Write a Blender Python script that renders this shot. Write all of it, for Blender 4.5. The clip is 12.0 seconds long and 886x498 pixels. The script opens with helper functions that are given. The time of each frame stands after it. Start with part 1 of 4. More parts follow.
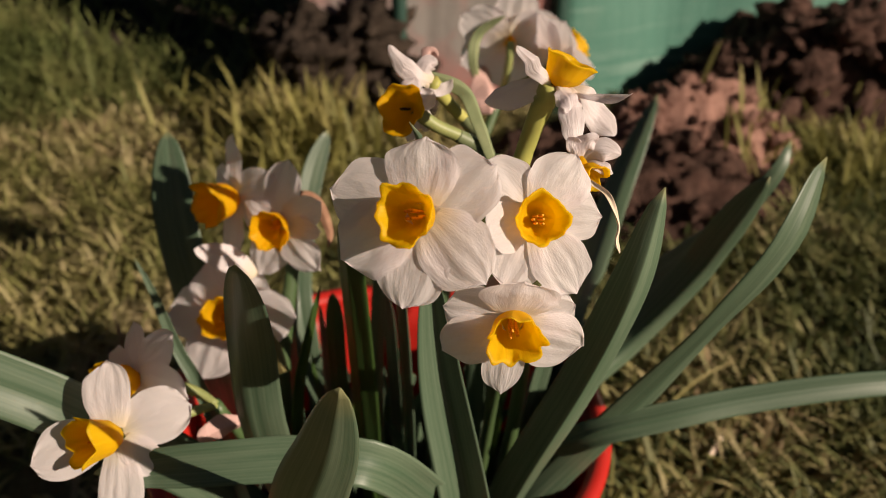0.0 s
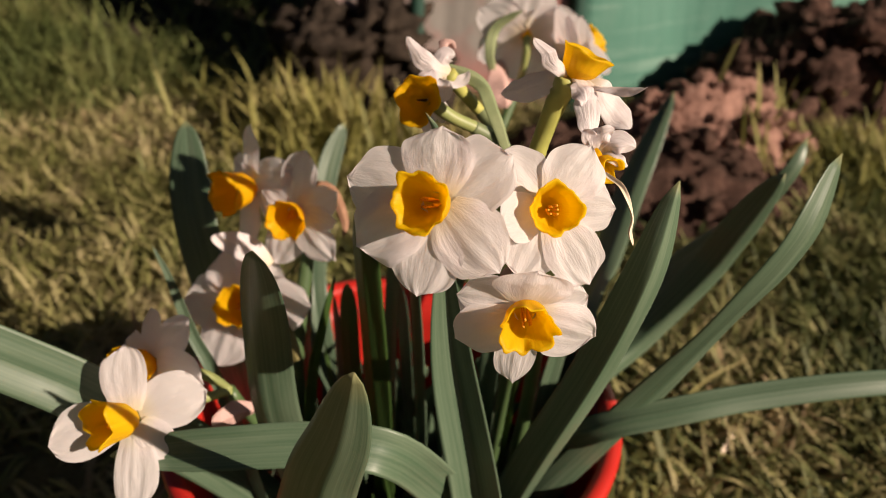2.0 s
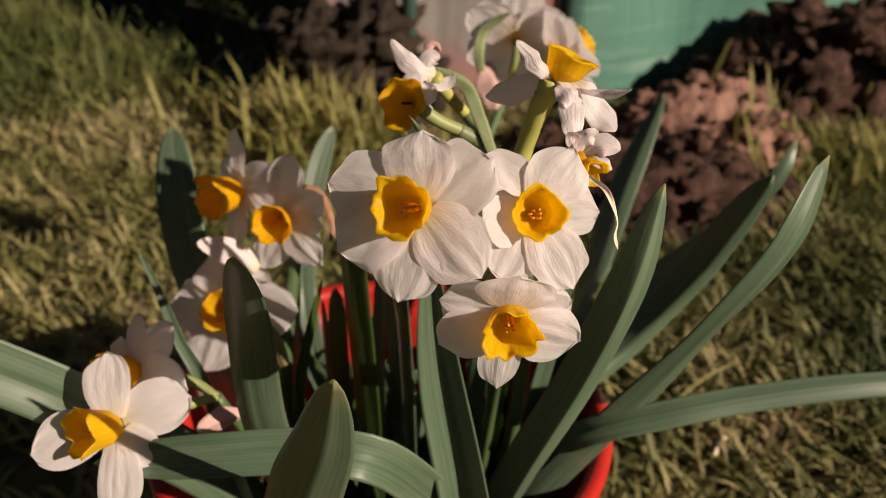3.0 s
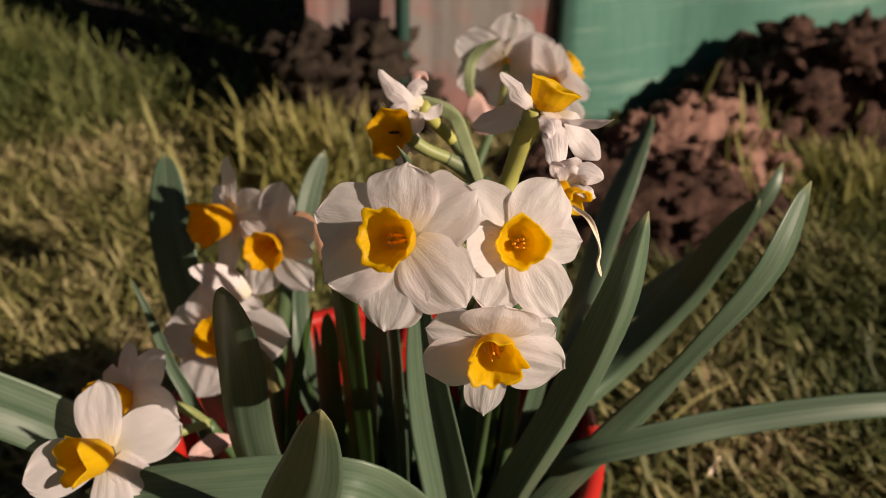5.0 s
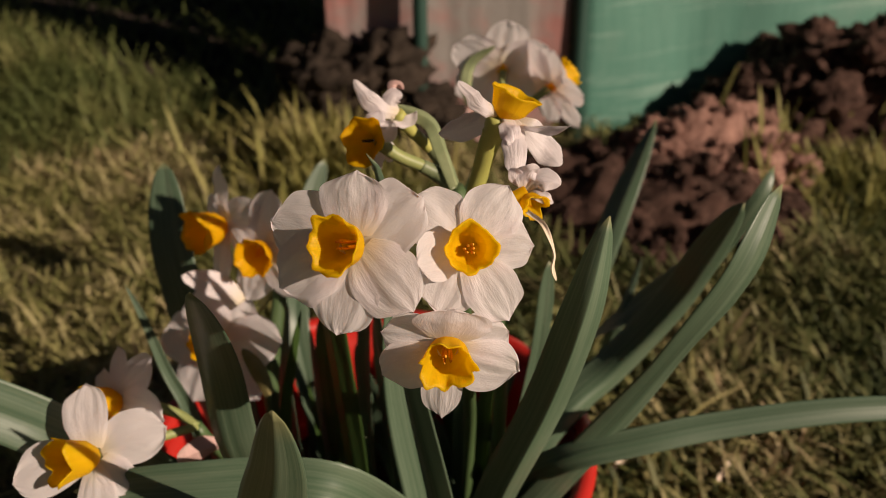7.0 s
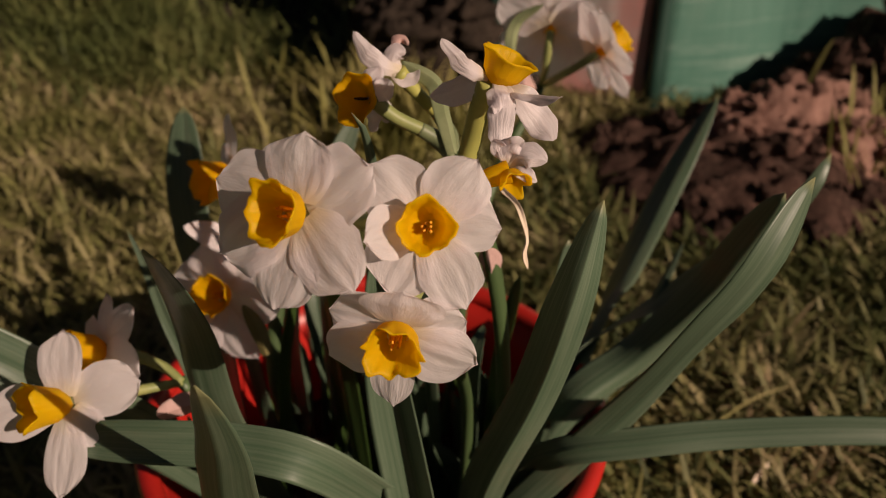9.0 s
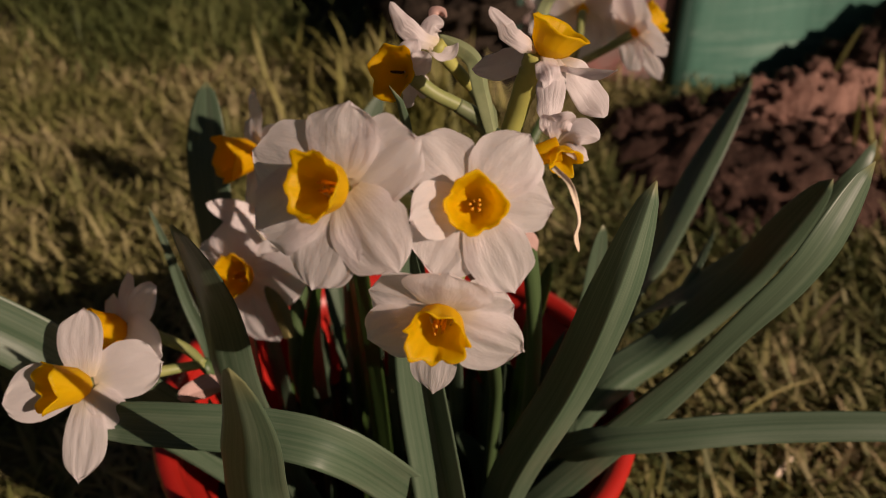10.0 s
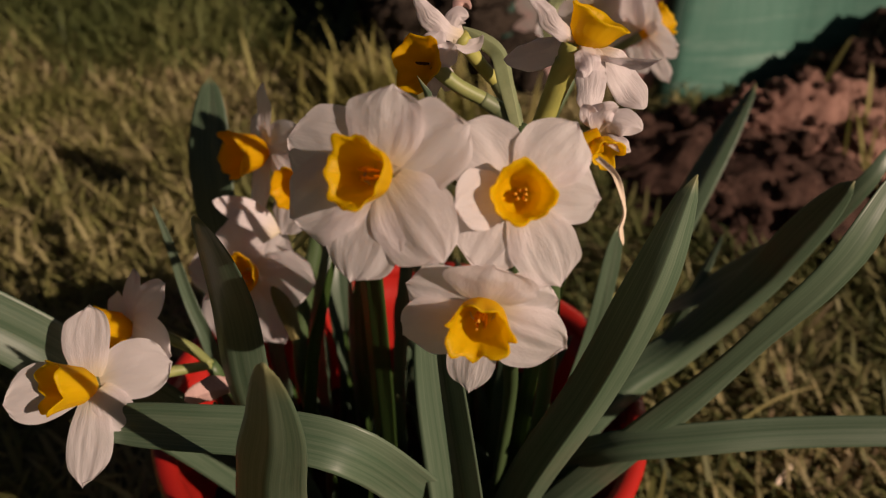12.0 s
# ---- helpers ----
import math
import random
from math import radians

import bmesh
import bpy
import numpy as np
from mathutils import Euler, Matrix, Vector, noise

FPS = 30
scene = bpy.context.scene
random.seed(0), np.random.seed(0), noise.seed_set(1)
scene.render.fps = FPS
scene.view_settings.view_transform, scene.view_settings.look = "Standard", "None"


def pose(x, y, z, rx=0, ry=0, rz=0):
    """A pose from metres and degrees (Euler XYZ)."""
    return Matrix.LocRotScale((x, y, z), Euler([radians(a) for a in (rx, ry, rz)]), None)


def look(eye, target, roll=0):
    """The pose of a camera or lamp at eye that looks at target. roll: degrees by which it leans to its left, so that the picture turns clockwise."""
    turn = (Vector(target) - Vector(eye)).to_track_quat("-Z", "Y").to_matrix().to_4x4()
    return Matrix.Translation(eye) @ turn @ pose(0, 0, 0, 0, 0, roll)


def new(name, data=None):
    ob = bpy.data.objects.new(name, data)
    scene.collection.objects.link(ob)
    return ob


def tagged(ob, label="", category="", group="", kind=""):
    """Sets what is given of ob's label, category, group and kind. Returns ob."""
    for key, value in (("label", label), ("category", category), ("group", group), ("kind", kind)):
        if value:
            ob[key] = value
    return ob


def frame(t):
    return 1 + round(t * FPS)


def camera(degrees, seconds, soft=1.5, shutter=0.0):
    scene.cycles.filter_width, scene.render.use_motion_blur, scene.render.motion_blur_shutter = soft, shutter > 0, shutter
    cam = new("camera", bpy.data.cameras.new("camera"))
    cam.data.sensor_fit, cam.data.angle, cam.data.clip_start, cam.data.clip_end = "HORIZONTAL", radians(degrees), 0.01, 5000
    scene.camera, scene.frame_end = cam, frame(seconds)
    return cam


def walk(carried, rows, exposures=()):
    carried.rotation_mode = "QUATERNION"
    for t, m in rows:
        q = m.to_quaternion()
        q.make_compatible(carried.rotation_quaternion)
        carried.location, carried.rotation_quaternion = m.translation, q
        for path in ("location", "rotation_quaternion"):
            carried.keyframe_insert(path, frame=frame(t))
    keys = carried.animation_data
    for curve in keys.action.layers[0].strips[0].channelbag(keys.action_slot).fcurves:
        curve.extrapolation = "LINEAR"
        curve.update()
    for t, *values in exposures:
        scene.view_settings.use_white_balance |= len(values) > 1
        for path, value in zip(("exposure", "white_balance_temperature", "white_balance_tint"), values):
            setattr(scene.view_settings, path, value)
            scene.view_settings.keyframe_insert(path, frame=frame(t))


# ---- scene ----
cam = camera(53.5, 12.0, soft=0.7)
PATH = [
    (0.0, 0.0000, 0.0000, 0.4600, 57.93, -0.55, -0.00),
    (0.5, -0.0020, -0.0069, 0.4625, 57.75, -0.79, 0.89),
    (1.0, -0.0019, -0.0058, 0.4607, 57.81, -1.03, 0.97),
    (1.5, -0.0008, -0.0057, 0.4613, 57.65, -0.94, 1.04),
    (2.0, -0.0002, -0.0031, 0.4596, 57.68, -0.83, 1.23),
    (2.5, -0.0005, -0.0042, 0.4598, 57.67, -0.74, 1.29),
    (3.0, 0.0034, -0.0005, 0.4591, 57.78, -0.71, 0.87),
    (3.5, 0.0065, -0.0035, 0.4626, 58.13, -0.59, 0.61),
    (5.5, 0.0064, -0.0015, 0.4639, 59.09, -0.31, 0.40),
    (6.0, 0.0141, -0.0072, 0.4692, 59.17, 0.67, 0.44),
    (6.5, 0.0185, -0.0099, 0.4672, 59.48, 0.98, 0.94),
    (8.5, 0.0632, 0.0176, 0.4627, 57.78, 0.70, 8.44),
    (9.0, 0.0580, 0.0186, 0.4580, 56.77, 0.23, 9.36),
    (9.5, 0.0509, 0.0237, 0.4528, 56.26, -0.22, 9.69),
    (10.0, 0.0475, 0.0256, 0.4504, 55.88, -0.31, 10.31),
    (10.5, 0.0450, 0.0259, 0.4493, 55.76, -0.20, 10.70),
    (11.0, 0.0414, 0.0252, 0.4506, 55.84, -0.18, 10.10),
    (11.5, 0.0393, 0.0264, 0.4490, 55.36, -0.18, 10.06),
    (12.0, 0.0326, 0.0273, 0.4423, 56.57, -1.53, 9.31),
]
walk(cam, [(t, pose(x, y, z, rx, ry, rz)) for t, x, y, z, rx, ry, rz in PATH],
     [(0.0, 0.45, 6650, 13), (0.4, 0.66, 6650, 13), (2.6, 0.69, 6650, 13), (3.0, 0.48, 6650, 13), (3.5, 0.40, 6650, 13), (6.5, 0.31, 6700, 14), (8.5, -0.12, 7050, 22), (12.0, -0.14, 7050, 22)])
cam.data.dof.use_dof, cam.data.dof.focus_distance, cam.data.dof.aperture_fstop = True, 0.240, 15.0

# ---- world and sun ----
SUN = Vector((0.772, -0.446, 0.454)).normalized()
world = bpy.data.worlds.new("sky")
scene.world = world
world.use_nodes = True
wn = world.node_tree.nodes
sky = wn.new("ShaderNodeTexSky")
sky.sky_type = "NISHITA"
sky.sun_disc = False
sky.sun_elevation = math.asin(SUN.z)
sky.sun_rotation = math.atan2(SUN.x, SUN.y)
wn["Background"].inputs[1].default_value = 0.0092
world.node_tree.links.new(sky.outputs[0], wn["Background"].inputs[0])
sun = new("sun", bpy.data.lights.new("sun", "SUN"))
sun.data.energy, sun.data.angle, sun.data.color = 4.4, radians(0.5), (1.0, 0.84, 0.665)
sun.matrix_world = look(SUN * 5, (0, 0, 0))


# ---- materials ----
class Mat:
    """A node material under construction."""

    def __init__(self, name):
        self.m = bpy.data.materials.new(name)
        self.m.use_nodes = True
        self.t = self.m.node_tree
        self.n = self.t.nodes
        self.p = self.n["Principled BSDF"]
        self.out = self.n["Material Output"]

    def node(self, kind, **kw):
        nd = self.n.new("ShaderNode" + kind)
        for k, v in kw.items():
            nd.inputs[k].default_value = v
        return nd

    def link(self, a, b):
        self.t.links.new(a, b)

    def coords(self, which="Object", scale=(1, 1, 1)):
        tc = self.n.new("ShaderNodeTexCoord")
        mp = self.n.new("ShaderNodeMapping")
        mp.inputs["Scale"].default_value = scale
        self.link(tc.outputs[which], mp.inputs["Vector"])
        return mp.outputs[0]

    def noise(self, vec, scale, detail=4.0, rough=0.6):
        nd = self.node("TexNoise", Scale=scale, Detail=detail, Roughness=rough)
        self.link(vec, nd.inputs["Vector"])
        return nd.outputs["Fac"]

    def ramp(self, fac, stops):
        r = self.n.new("ShaderNodeValToRGB")
        e = r.color_ramp.elements
        while len(e) < len(stops):
            e.new(0.5)
        for el, (pos, col) in zip(e, stops):
            el.position, el.color = pos, (*col, 1)
        self.link(fac, r.inputs[0])
        return r.outputs[0]

    def mix(self, fac, a, b, blend="MIX"):
        nd = self.n.new("ShaderNodeMix")
        nd.data_type, nd.blend_type = "RGBA", blend
        for sock, val in ((nd.inputs[0], fac), (nd.inputs[6], a), (nd.inputs[7], b)):
            if isinstance(val, (int, float)):
                sock.default_value = val
            elif isinstance(val, tuple):
                sock.default_value = (*val, 1)
            else:
                self.link(val, sock)
        return nd.outputs[2]

    def bump(self, height, strength, distance):
        b = self.node("Bump", Strength=strength, Distance=distance)
        self.link(height, b.inputs["Height"])
        self.link(b.outputs[0], self.p.inputs["Normal"])
        return b.outputs[0]

    def base(self, col):
        if isinstance(col, tuple):
            self.p.inputs["Base Color"].default_value = (*col, 1)
        else:
            self.link(col, self.p.inputs["Base Color"])

    def surf(self, rough, spec=0.5):
        self.p.inputs["Roughness"].default_value = rough
        self.p.inputs["Specular IOR Level"].default_value = spec

    def thin(self, col, share, normal=None):
        """Lets a share of the light through a thin blade or petal."""
        tr = self.n.new("ShaderNodeBsdfTranslucent")
        if isinstance(col, tuple):
            tr.inputs[0].default_value = (*col, 1)
        else:
            self.link(col, tr.inputs[0])
        if normal is not None:
            self.link(normal, tr.inputs[1])
        mx = self.n.new("ShaderNodeMixShader")
        mx.inputs[0].default_value = share
        self.link(self.p.outputs[0], mx.inputs[1])
        self.link(tr.outputs[0], mx.inputs[2])
        self.link(mx.outputs[0], self.out.inputs[0])


def petal_material():
    k = Mat("white_petal")
    veins = k.noise(k.coords("UV", (30, 0.9, 1)), 1.0, 3, 0.5)
    blot = k.noise(k.coords("Object"), 160, 3)
    c = k.mix(k.ramp(blot, [(0.35, (0, 0, 0)), (0.75, (1, 1, 1))]), (0.868, 0.822, 0.834), (0.838, 0.786, 0.800))
    c = k.mix(k.ramp(veins, [(0.50, (0, 0, 0)), (0.75, (0.22, 0.22, 0.22))]), c, (0.82, 0.75, 0.77))
    sep = k.n.new("ShaderNodeSeparateXYZ")
    k.link(k.coords("UV"), sep.inputs[0])
    c = k.mix(k.ramp(sep.outputs[1], [(0.02, (0.5, 0.5, 0.5)), (0.30, (0, 0, 0))]), c, (0.88, 0.76, 0.34))
    k.base(c)
    k.surf(0.45, 0.35)
    crinkle = k.noise(k.coords("UV", (6.5, 2.6, 1)), 1.0, 6, 0.60)
    nrm = k.bump(k.mix(0.14, crinkle, veins), 0.52, 0.0010)
    k.thin((0.96, 0.885, 0.905), 0.50, nrm)
    return k.m


def corona_material(name, a, b):
    k = Mat(name)
    uv = k.coords("UV", (40, 1.5, 1))
    veins = k.noise(uv, 1.0, 3)
    c = k.mix(veins, a, b)
    k.base(c)
    k.surf(0.45, 0.35)
    nrm = k.bump(veins, 0.25, 0.0006)
    k.thin(c, 0.66, nrm)
    return k.m


def leaf_material(name, dark, light, through_share=0.02, yellow=0.982):
    k = Mat(name)
    lines = k.noise(k.coords("UV", (26, 0.5, 1)), 1.0, 4, 0.65)
    fine = k.noise(k.coords("UV", (75, 1.4, 1)), 1.0, 2, 0.5)
    bloom = k.noise(k.coords("UV", (2.2, 2.6, 1)), 1.0, 5, 0.62)
    info = k.n.new("ShaderNodeObjectInfo")
    c = k.mix(k.ramp(lines, [(0.30, (0.12, 0.12, 0.12)), (0.72, (0.48, 0.48, 0.48))]), dark, light)
    c = k.mix(k.ramp(fine, [(0.52, (0, 0, 0)), (0.74, (0.32, 0.32, 0.32))]), c, light)
    c = k.mix(k.ramp(bloom, [(0.46, (0, 0, 0)), (0.78, (0.40, 0.40, 0.40))]), c, light)
    hue = k.n.new("ShaderNodeHueSaturation")
    vary = k.node("MapRange")
    vary.inputs["To Min"].default_value, vary.inputs["To Max"].default_value = 0.85, 1.15
    k.link(info.outputs["Random"], vary.inputs["Value"])
    k.link(vary.outputs[0], hue.inputs["Value"])
    k.link(c, hue.inputs["Color"])
    c = hue.outputs[0]
    sep = k.n.new("ShaderNodeSeparateXYZ")
    k.link(k.coords("UV"), sep.inputs[0])
    tipc = k.ramp(sep.outputs[1], [(yellow, (0, 0, 0)), (1.0, (0.6, 0.6, 0.6))])
    c = k.mix(tipc, c, (0.36, 0.32, 0.14))
    k.base(c)
    k.surf(0.44, 0.50)
    nrm = k.bump(k.mix(0.35, lines, fine), 0.13, 0.00014)
    k.thin((0.20, 0.30, 0.05), through_share, nrm)
    return k.m


def plain(name, a, b, scale, rough, spec=0.5, bump=0.3, dist=0.001):
    k = Mat(name)
    f = k.noise(k.coords("Object"), scale, 6, 0.65)
    g = k.noise(k.coords("Object"), scale * 0.13, 3)
    k.base(k.mix(k.ramp(f, [(0.3, (0, 0, 0)), (0.7, (1, 1, 1))]), k.mix(g, a, b), b))
    k.surf(rough, spec)
    k.bump(f, bump, dist)
    return k.m


def soil_material(name, dark, mid, crumb):
    k = Mat(name)
    big = k.noise(k.coords("Object"), 22, 5, 0.65)
    fine = k.noise(k.coords("Object"), 210, 6, 0.75)
    c = k.mix(k.ramp(big, [(0.35, (0, 0, 0)), (0.68, (1, 1, 1))]), dark, mid)
    c = k.mix(k.ramp(fine, [(0.5, (0, 0, 0)), (0.8, (1, 1, 1))]), c, crumb)
    k.base(c)
    k.surf(0.95, 0.15)
    k.bump(fine, 0.9, 0.004)
    return k.m


def grass_material(name, stops):
    k = Mat(name)
    geo = k.n.new("ShaderNodeNewGeometry")
    patch = k.noise(k.coords("Object"), 6.5, 3)
    add = k.node("Math")
    add.operation = "MULTIPLY_ADD"
    add.inputs[1].default_value = 0.5
    k.link(geo.outputs["Random Per Island"], add.inputs[0])
    half = k.node("Math")
    half.operation = "MULTIPLY_ADD"
    half.inputs[1].default_value, half.inputs[2].default_value = 2.2, -0.91
    k.link(patch, half.inputs[0])
    k.link(half.outputs[0], add.inputs[2])
    c = k.ramp(add.outputs[0], stops)
    k.base(c)
    k.surf(0.6, 0.3)
    k.thin(c, 0.36)
    return k.m


PETAL = petal_material()
CORONA = corona_material("yellow_corona", (0.98, 0.75, 0.014), (0.96, 0.65, 0.009))
CORONA_OLD = corona_material("orange_corona", (0.98, 0.70, 0.012), (0.95, 0.58, 0.007))
# near-black brown that paints the shade inside the orange trumpet
DARK_THROAT = plain("dark_throat", (0.030, 0.018, 0.010), (0.055, 0.032, 0.016), 900, 0.8)
STAMEN = plain("orange_stamen", (0.70, 0.27, 0.02), (0.86, 0.42, 0.03), 900, 0.7)
LEAF = leaf_material("glaucous_leaf", (0.010, 0.054, 0.022), (0.225, 0.270, 0.190))
LEAF_YELLOWED = leaf_material("yellowing_leaf", (0.010, 0.054, 0.022), (0.225, 0.270, 0.190), yellow=0.93)
LEAF_YOUNG = leaf_material("young_leaf", (0.034, 0.080, 0.018), (0.09, 0.15, 0.04), 0.2)
STALK = leaf_material("stalk_green", (0.040, 0.080, 0.028), (0.110, 0.160, 0.066), 0.04)
TUBE = plain("greenish_yellow_tube", (0.42, 0.41, 0.15), (0.22, 0.26, 0.09), 120, 0.5, bump=0.2, dist=0.0004)
TUBE_YELLOW = plain("yellow_tube", (0.60, 0.53, 0.13), (0.33, 0.34, 0.09), 90, 0.5, bump=0.2, dist=0.0004)
OVARY = plain("green_ovary", (0.26, 0.28, 0.14), (0.13, 0.165, 0.08), 140, 0.5, bump=0.3, dist=0.0004)
SHEATH = plain("pale_green_sheath", (0.34, 0.37, 0.21), (0.20, 0.24, 0.12), 150, 0.55, 0.3, 0.3, 0.0005)
SPATHE = plain("papery_spathe", (0.42, 0.25, 0.22), (0.56, 0.37, 0.34), 260, 0.8, 0.2, 0.6)
SPATHE_BROWN = plain("brown_spathe", (0.17, 0.085, 0.050), (0.33, 0.185, 0.12), 240, 0.8, 0.2, 0.6)
DRY = plain("dry_petal", (0.80, 0.70, 0.60), (0.70, 0.56, 0.42), 300, 0.8, 0.2, 0.5)
OCHRE = plain("ochre_sheath", (0.15, 0.15, 0.045), (0.22, 0.18, 0.075), 200, 0.7, 0.3, 0.5)
RED = plain("red_plastic", (0.52, 0.024, 0.016), (0.44, 0.018, 0.012), 60, 0.38, 0.5, 0.08)
SOIL = soil_material("potting_soil", (0.014, 0.011, 0.009), (0.034, 0.026, 0.018), (0.07, 0.05, 0.035))
HEAP = soil_material("heaped_soil", (0.022, 0.013, 0.010), (0.115, 0.062, 0.048), (0.23, 0.135, 0.105))
HEAP_DARK = soil_material("dark_soil", (0.022, 0.017, 0.013), (0.055, 0.040, 0.030), (0.10, 0.072, 0.055))
HEAP_PINK = soil_material("dry_pinkish_soil", (0.18, 0.092, 0.072), (0.40, 0.225, 0.18), (0.50, 0.31, 0.255))
THATCH = soil_material("thatch", (0.085, 0.076, 0.034), (0.185, 0.158, 0.075), (0.25, 0.21, 0.11))
GRASS = grass_material("lawn_grass", [(0.0, (0.150, 0.160, 0.048)), (0.3, (0.25, 0.240, 0.085)), (0.55, (0.35, 0.310, 0.138)), (0.8, (0.45, 0.375, 0.205)), (1.0, (0.42, 0.29, 0.172))])
# greener grass of the right half, with shade there darkened into the colour
GRASS_OLIVE = grass_material("olive_grass", [(0.0, (0.040, 0.054, 0.016)), (0.35, (0.105, 0.118, 0.038)), (0.6, (0.20, 0.195, 0.075)), (0.85, (0.33, 0.28, 0.14)), (1.0, (0.40, 0.31, 0.18))])
# darker green blades: the shade over the lawn's far left edge, as colour
GRASS_SHADE = grass_material("shade_toned_grass", [(0.0, (0.075, 0.098, 0.030)), (0.5, (0.15, 0.175, 0.055)), (1.0, (0.27, 0.26, 0.10))])
TUFT = grass_material("tuft_grass", [(0.0, (0.15, 0.155, 0.042)), (0.5, (0.28, 0.262, 0.080)), (1.0, (0.40, 0.335, 0.145))])


# ---- mesh helpers ----
def link_mesh(name, verts, faces, mat, parent=None, label="", uvs=None, smooth=True):
    me = bpy.data.meshes.new(name)
    me.from_pydata([tuple(v) for v in verts], [], faces)
    me.materials.append(mat)
    if uvs is not None:
        lay = me.uv_layers.new(name="UVMap")
        idx = np.empty(len(me.loops), dtype=np.int32)
        me.loops.foreach_get("vertex_index", idx)
        lay.data.foreach_set("uv", np.asarray(uvs, dtype=np.float32)[idx].ravel())
    me.polygons.foreach_set("use_smooth", [smooth] * len(me.polygons))
    me.update()
    ob = new(name, me)
    if parent is not None:
        ob.parent = parent
    return tagged(ob, label)


def thing(name, place, label, category, group=""):
    ob = new(name)
    ob.empty_display_size = 0.01
    ob.location = place
    return tagged(ob, label, category, group)


def sweep_line(points, count):
    """Points evenly spaced along a smooth curve through the given ones."""
    p = np.array(points, float)
    p = np.vstack([2 * p[0] - p[1], p, 2 * p[-1] - p[-2]])
    out = []
    for i in range(1, len(p) - 2):
        for s in np.linspace(0, 1, 24, endpoint=False):
            a, b, c, d = p[i - 1:i + 3]
            out.append(0.5 * ((2 * b) + (c - a) * s + (2 * a - 5 * b + 4 * c - d) * s ** 2 + (3 * b - a - 3 * c + d) * s ** 3))
    out.append(p[-2])
    out = np.array(out)
    seg = np.r_[0, np.cumsum(np.linalg.norm(np.diff(out, axis=0), axis=1))]
    want = np.linspace(0, seg[-1], count)
    return np.stack([np.interp(want, seg, out[:, k]) for k in range(3)], 1)


def unit(v):
    v = np.asarray(v, float)
    return v / max(np.linalg.norm(v), 1e-9)


def strap(points, width, faces_to, fold=0.25, thick=0.0011, taper=0.6, tip=0.14, steps=44, twist_to=None, wave=0.0, seed=0, crease=0.0):
    """A strap leaf from its base to its tip: folded along its middle, thickest there, with a rounded tip."""
    rng = np.random.default_rng(seed)
    line = sweep_line(points, steps)
    tang = np.gradient(line, axis=0)
    cross = np.array([-1, -0.85, -0.55, -0.25, -0.05, 0, 0.05, 0.25, 0.55, 0.85, 1])
    n0, n1 = unit(faces_to), unit(twist_to if twist_to is not None else faces_to)
    verts, uvs = [], []
    ph = rng.uniform(0, 6.28, 3)
    for i in range(steps):
        v = i / (steps - 1)
        t = unit(tang[i])
        n = n0 * (1 - v) + n1 * v
        side = unit(np.cross(t, n))
        n = np.cross(side, t)
        w = width * (taper + (1 - taper) * min(1, v / 0.45) ** 0.8) * 0.5
        w *= 1 - 0.18 * max(0.0, v - 0.5) / 0.5
        if v > 1 - tip:
            w *= max(0.0, 1 - ((v - 1 + tip) / tip) ** 2.3) ** 0.62
        w = max(w, width * 0.012)
        f = fold * (1 - 0.35 * v)
        top, low = [], []
        for c in cross:
            h = f * w * (abs(c - crease) ** 1.15) + wave * w * c * math.sin(v * 9 + ph[0]) + 0.03 * w * math.sin(c * 7 + ph[1] + v * 5)
            q = line[i] + side * (c * w) + n * h
            th = thick * (0.25 + 0.75 * (1 - c * c)) * (1 if v < 0.9 else max(0.15, (1 - v) / 0.1))
            top.append(q)
            low.append(q - n * th)
        verts += top + low[::-1]
        uvs += [((c + 1) / 2, v) for c in cross] + [((c + 1) / 2, v) for c in cross[::-1]]
    m = 22
    fs = []
    for i in range(steps - 1):
        for j in range(m):
            a, b = i * m + j, i * m + (j + 1) % m
            fs.append((a, b, b + m, a + m))
    fs.append(tuple(range(m))[::-1])
    fs.append(tuple(range((steps - 1) * m, steps * m)))
    return verts, fs, uvs


def leaf(label, points, width, faces_to, mat=None, group="daffodil leaves in the pot", **kw):
    verts, fs, uvs = strap(points, width, faces_to, **kw)
    ob = link_mesh("daffodil_leaf", verts, fs, mat or LEAF, uvs=uvs)
    return tagged(ob, label, "leaf", group)


def tube_mesh(points, radii, sides=10, steps=20, flat=1.0):
    line = sweep_line(points, steps)
    tang = np.gradient(line, axis=0)
    rr = np.interp(np.linspace(0, 1, steps), np.linspace(0, 1, len(radii)), radii)
    ref = np.array([0.31, -0.2, 0.93])
    verts, uvs, fs = [], [], []
    for i in range(steps):
        t = unit(tang[i])
        a = unit(np.cross(t, ref))
        b = np.cross(t, a)
        for k in range(sides):
            ang = 2 * math.pi * k / sides
            verts.append(line[i] + (a * math.cos(ang) + b * math.sin(ang) * flat) * rr[i])
            uvs.append((k / sides, i / (steps - 1) * 0.95))
    for i in range(steps - 1):
        for k in range(sides):
            p, q = i * sides + k, i * sides + (k + 1) % sides
            fs.append((p, q, q + sides, p + sides))
    fs.append(tuple(range(sides))[::-1])
    fs.append(tuple(range((steps - 1) * sides, steps * sides)))
    return verts, fs, uvs


def axes(n):
    n = unit(n)
    up = np.array([0, 0, 1.0]) if abs(n[2]) < 0.9 else np.array([0, 1.0, 0])
    e1 = unit(np.cross(up, n))
    return n, e1, np.cross(n, e1)


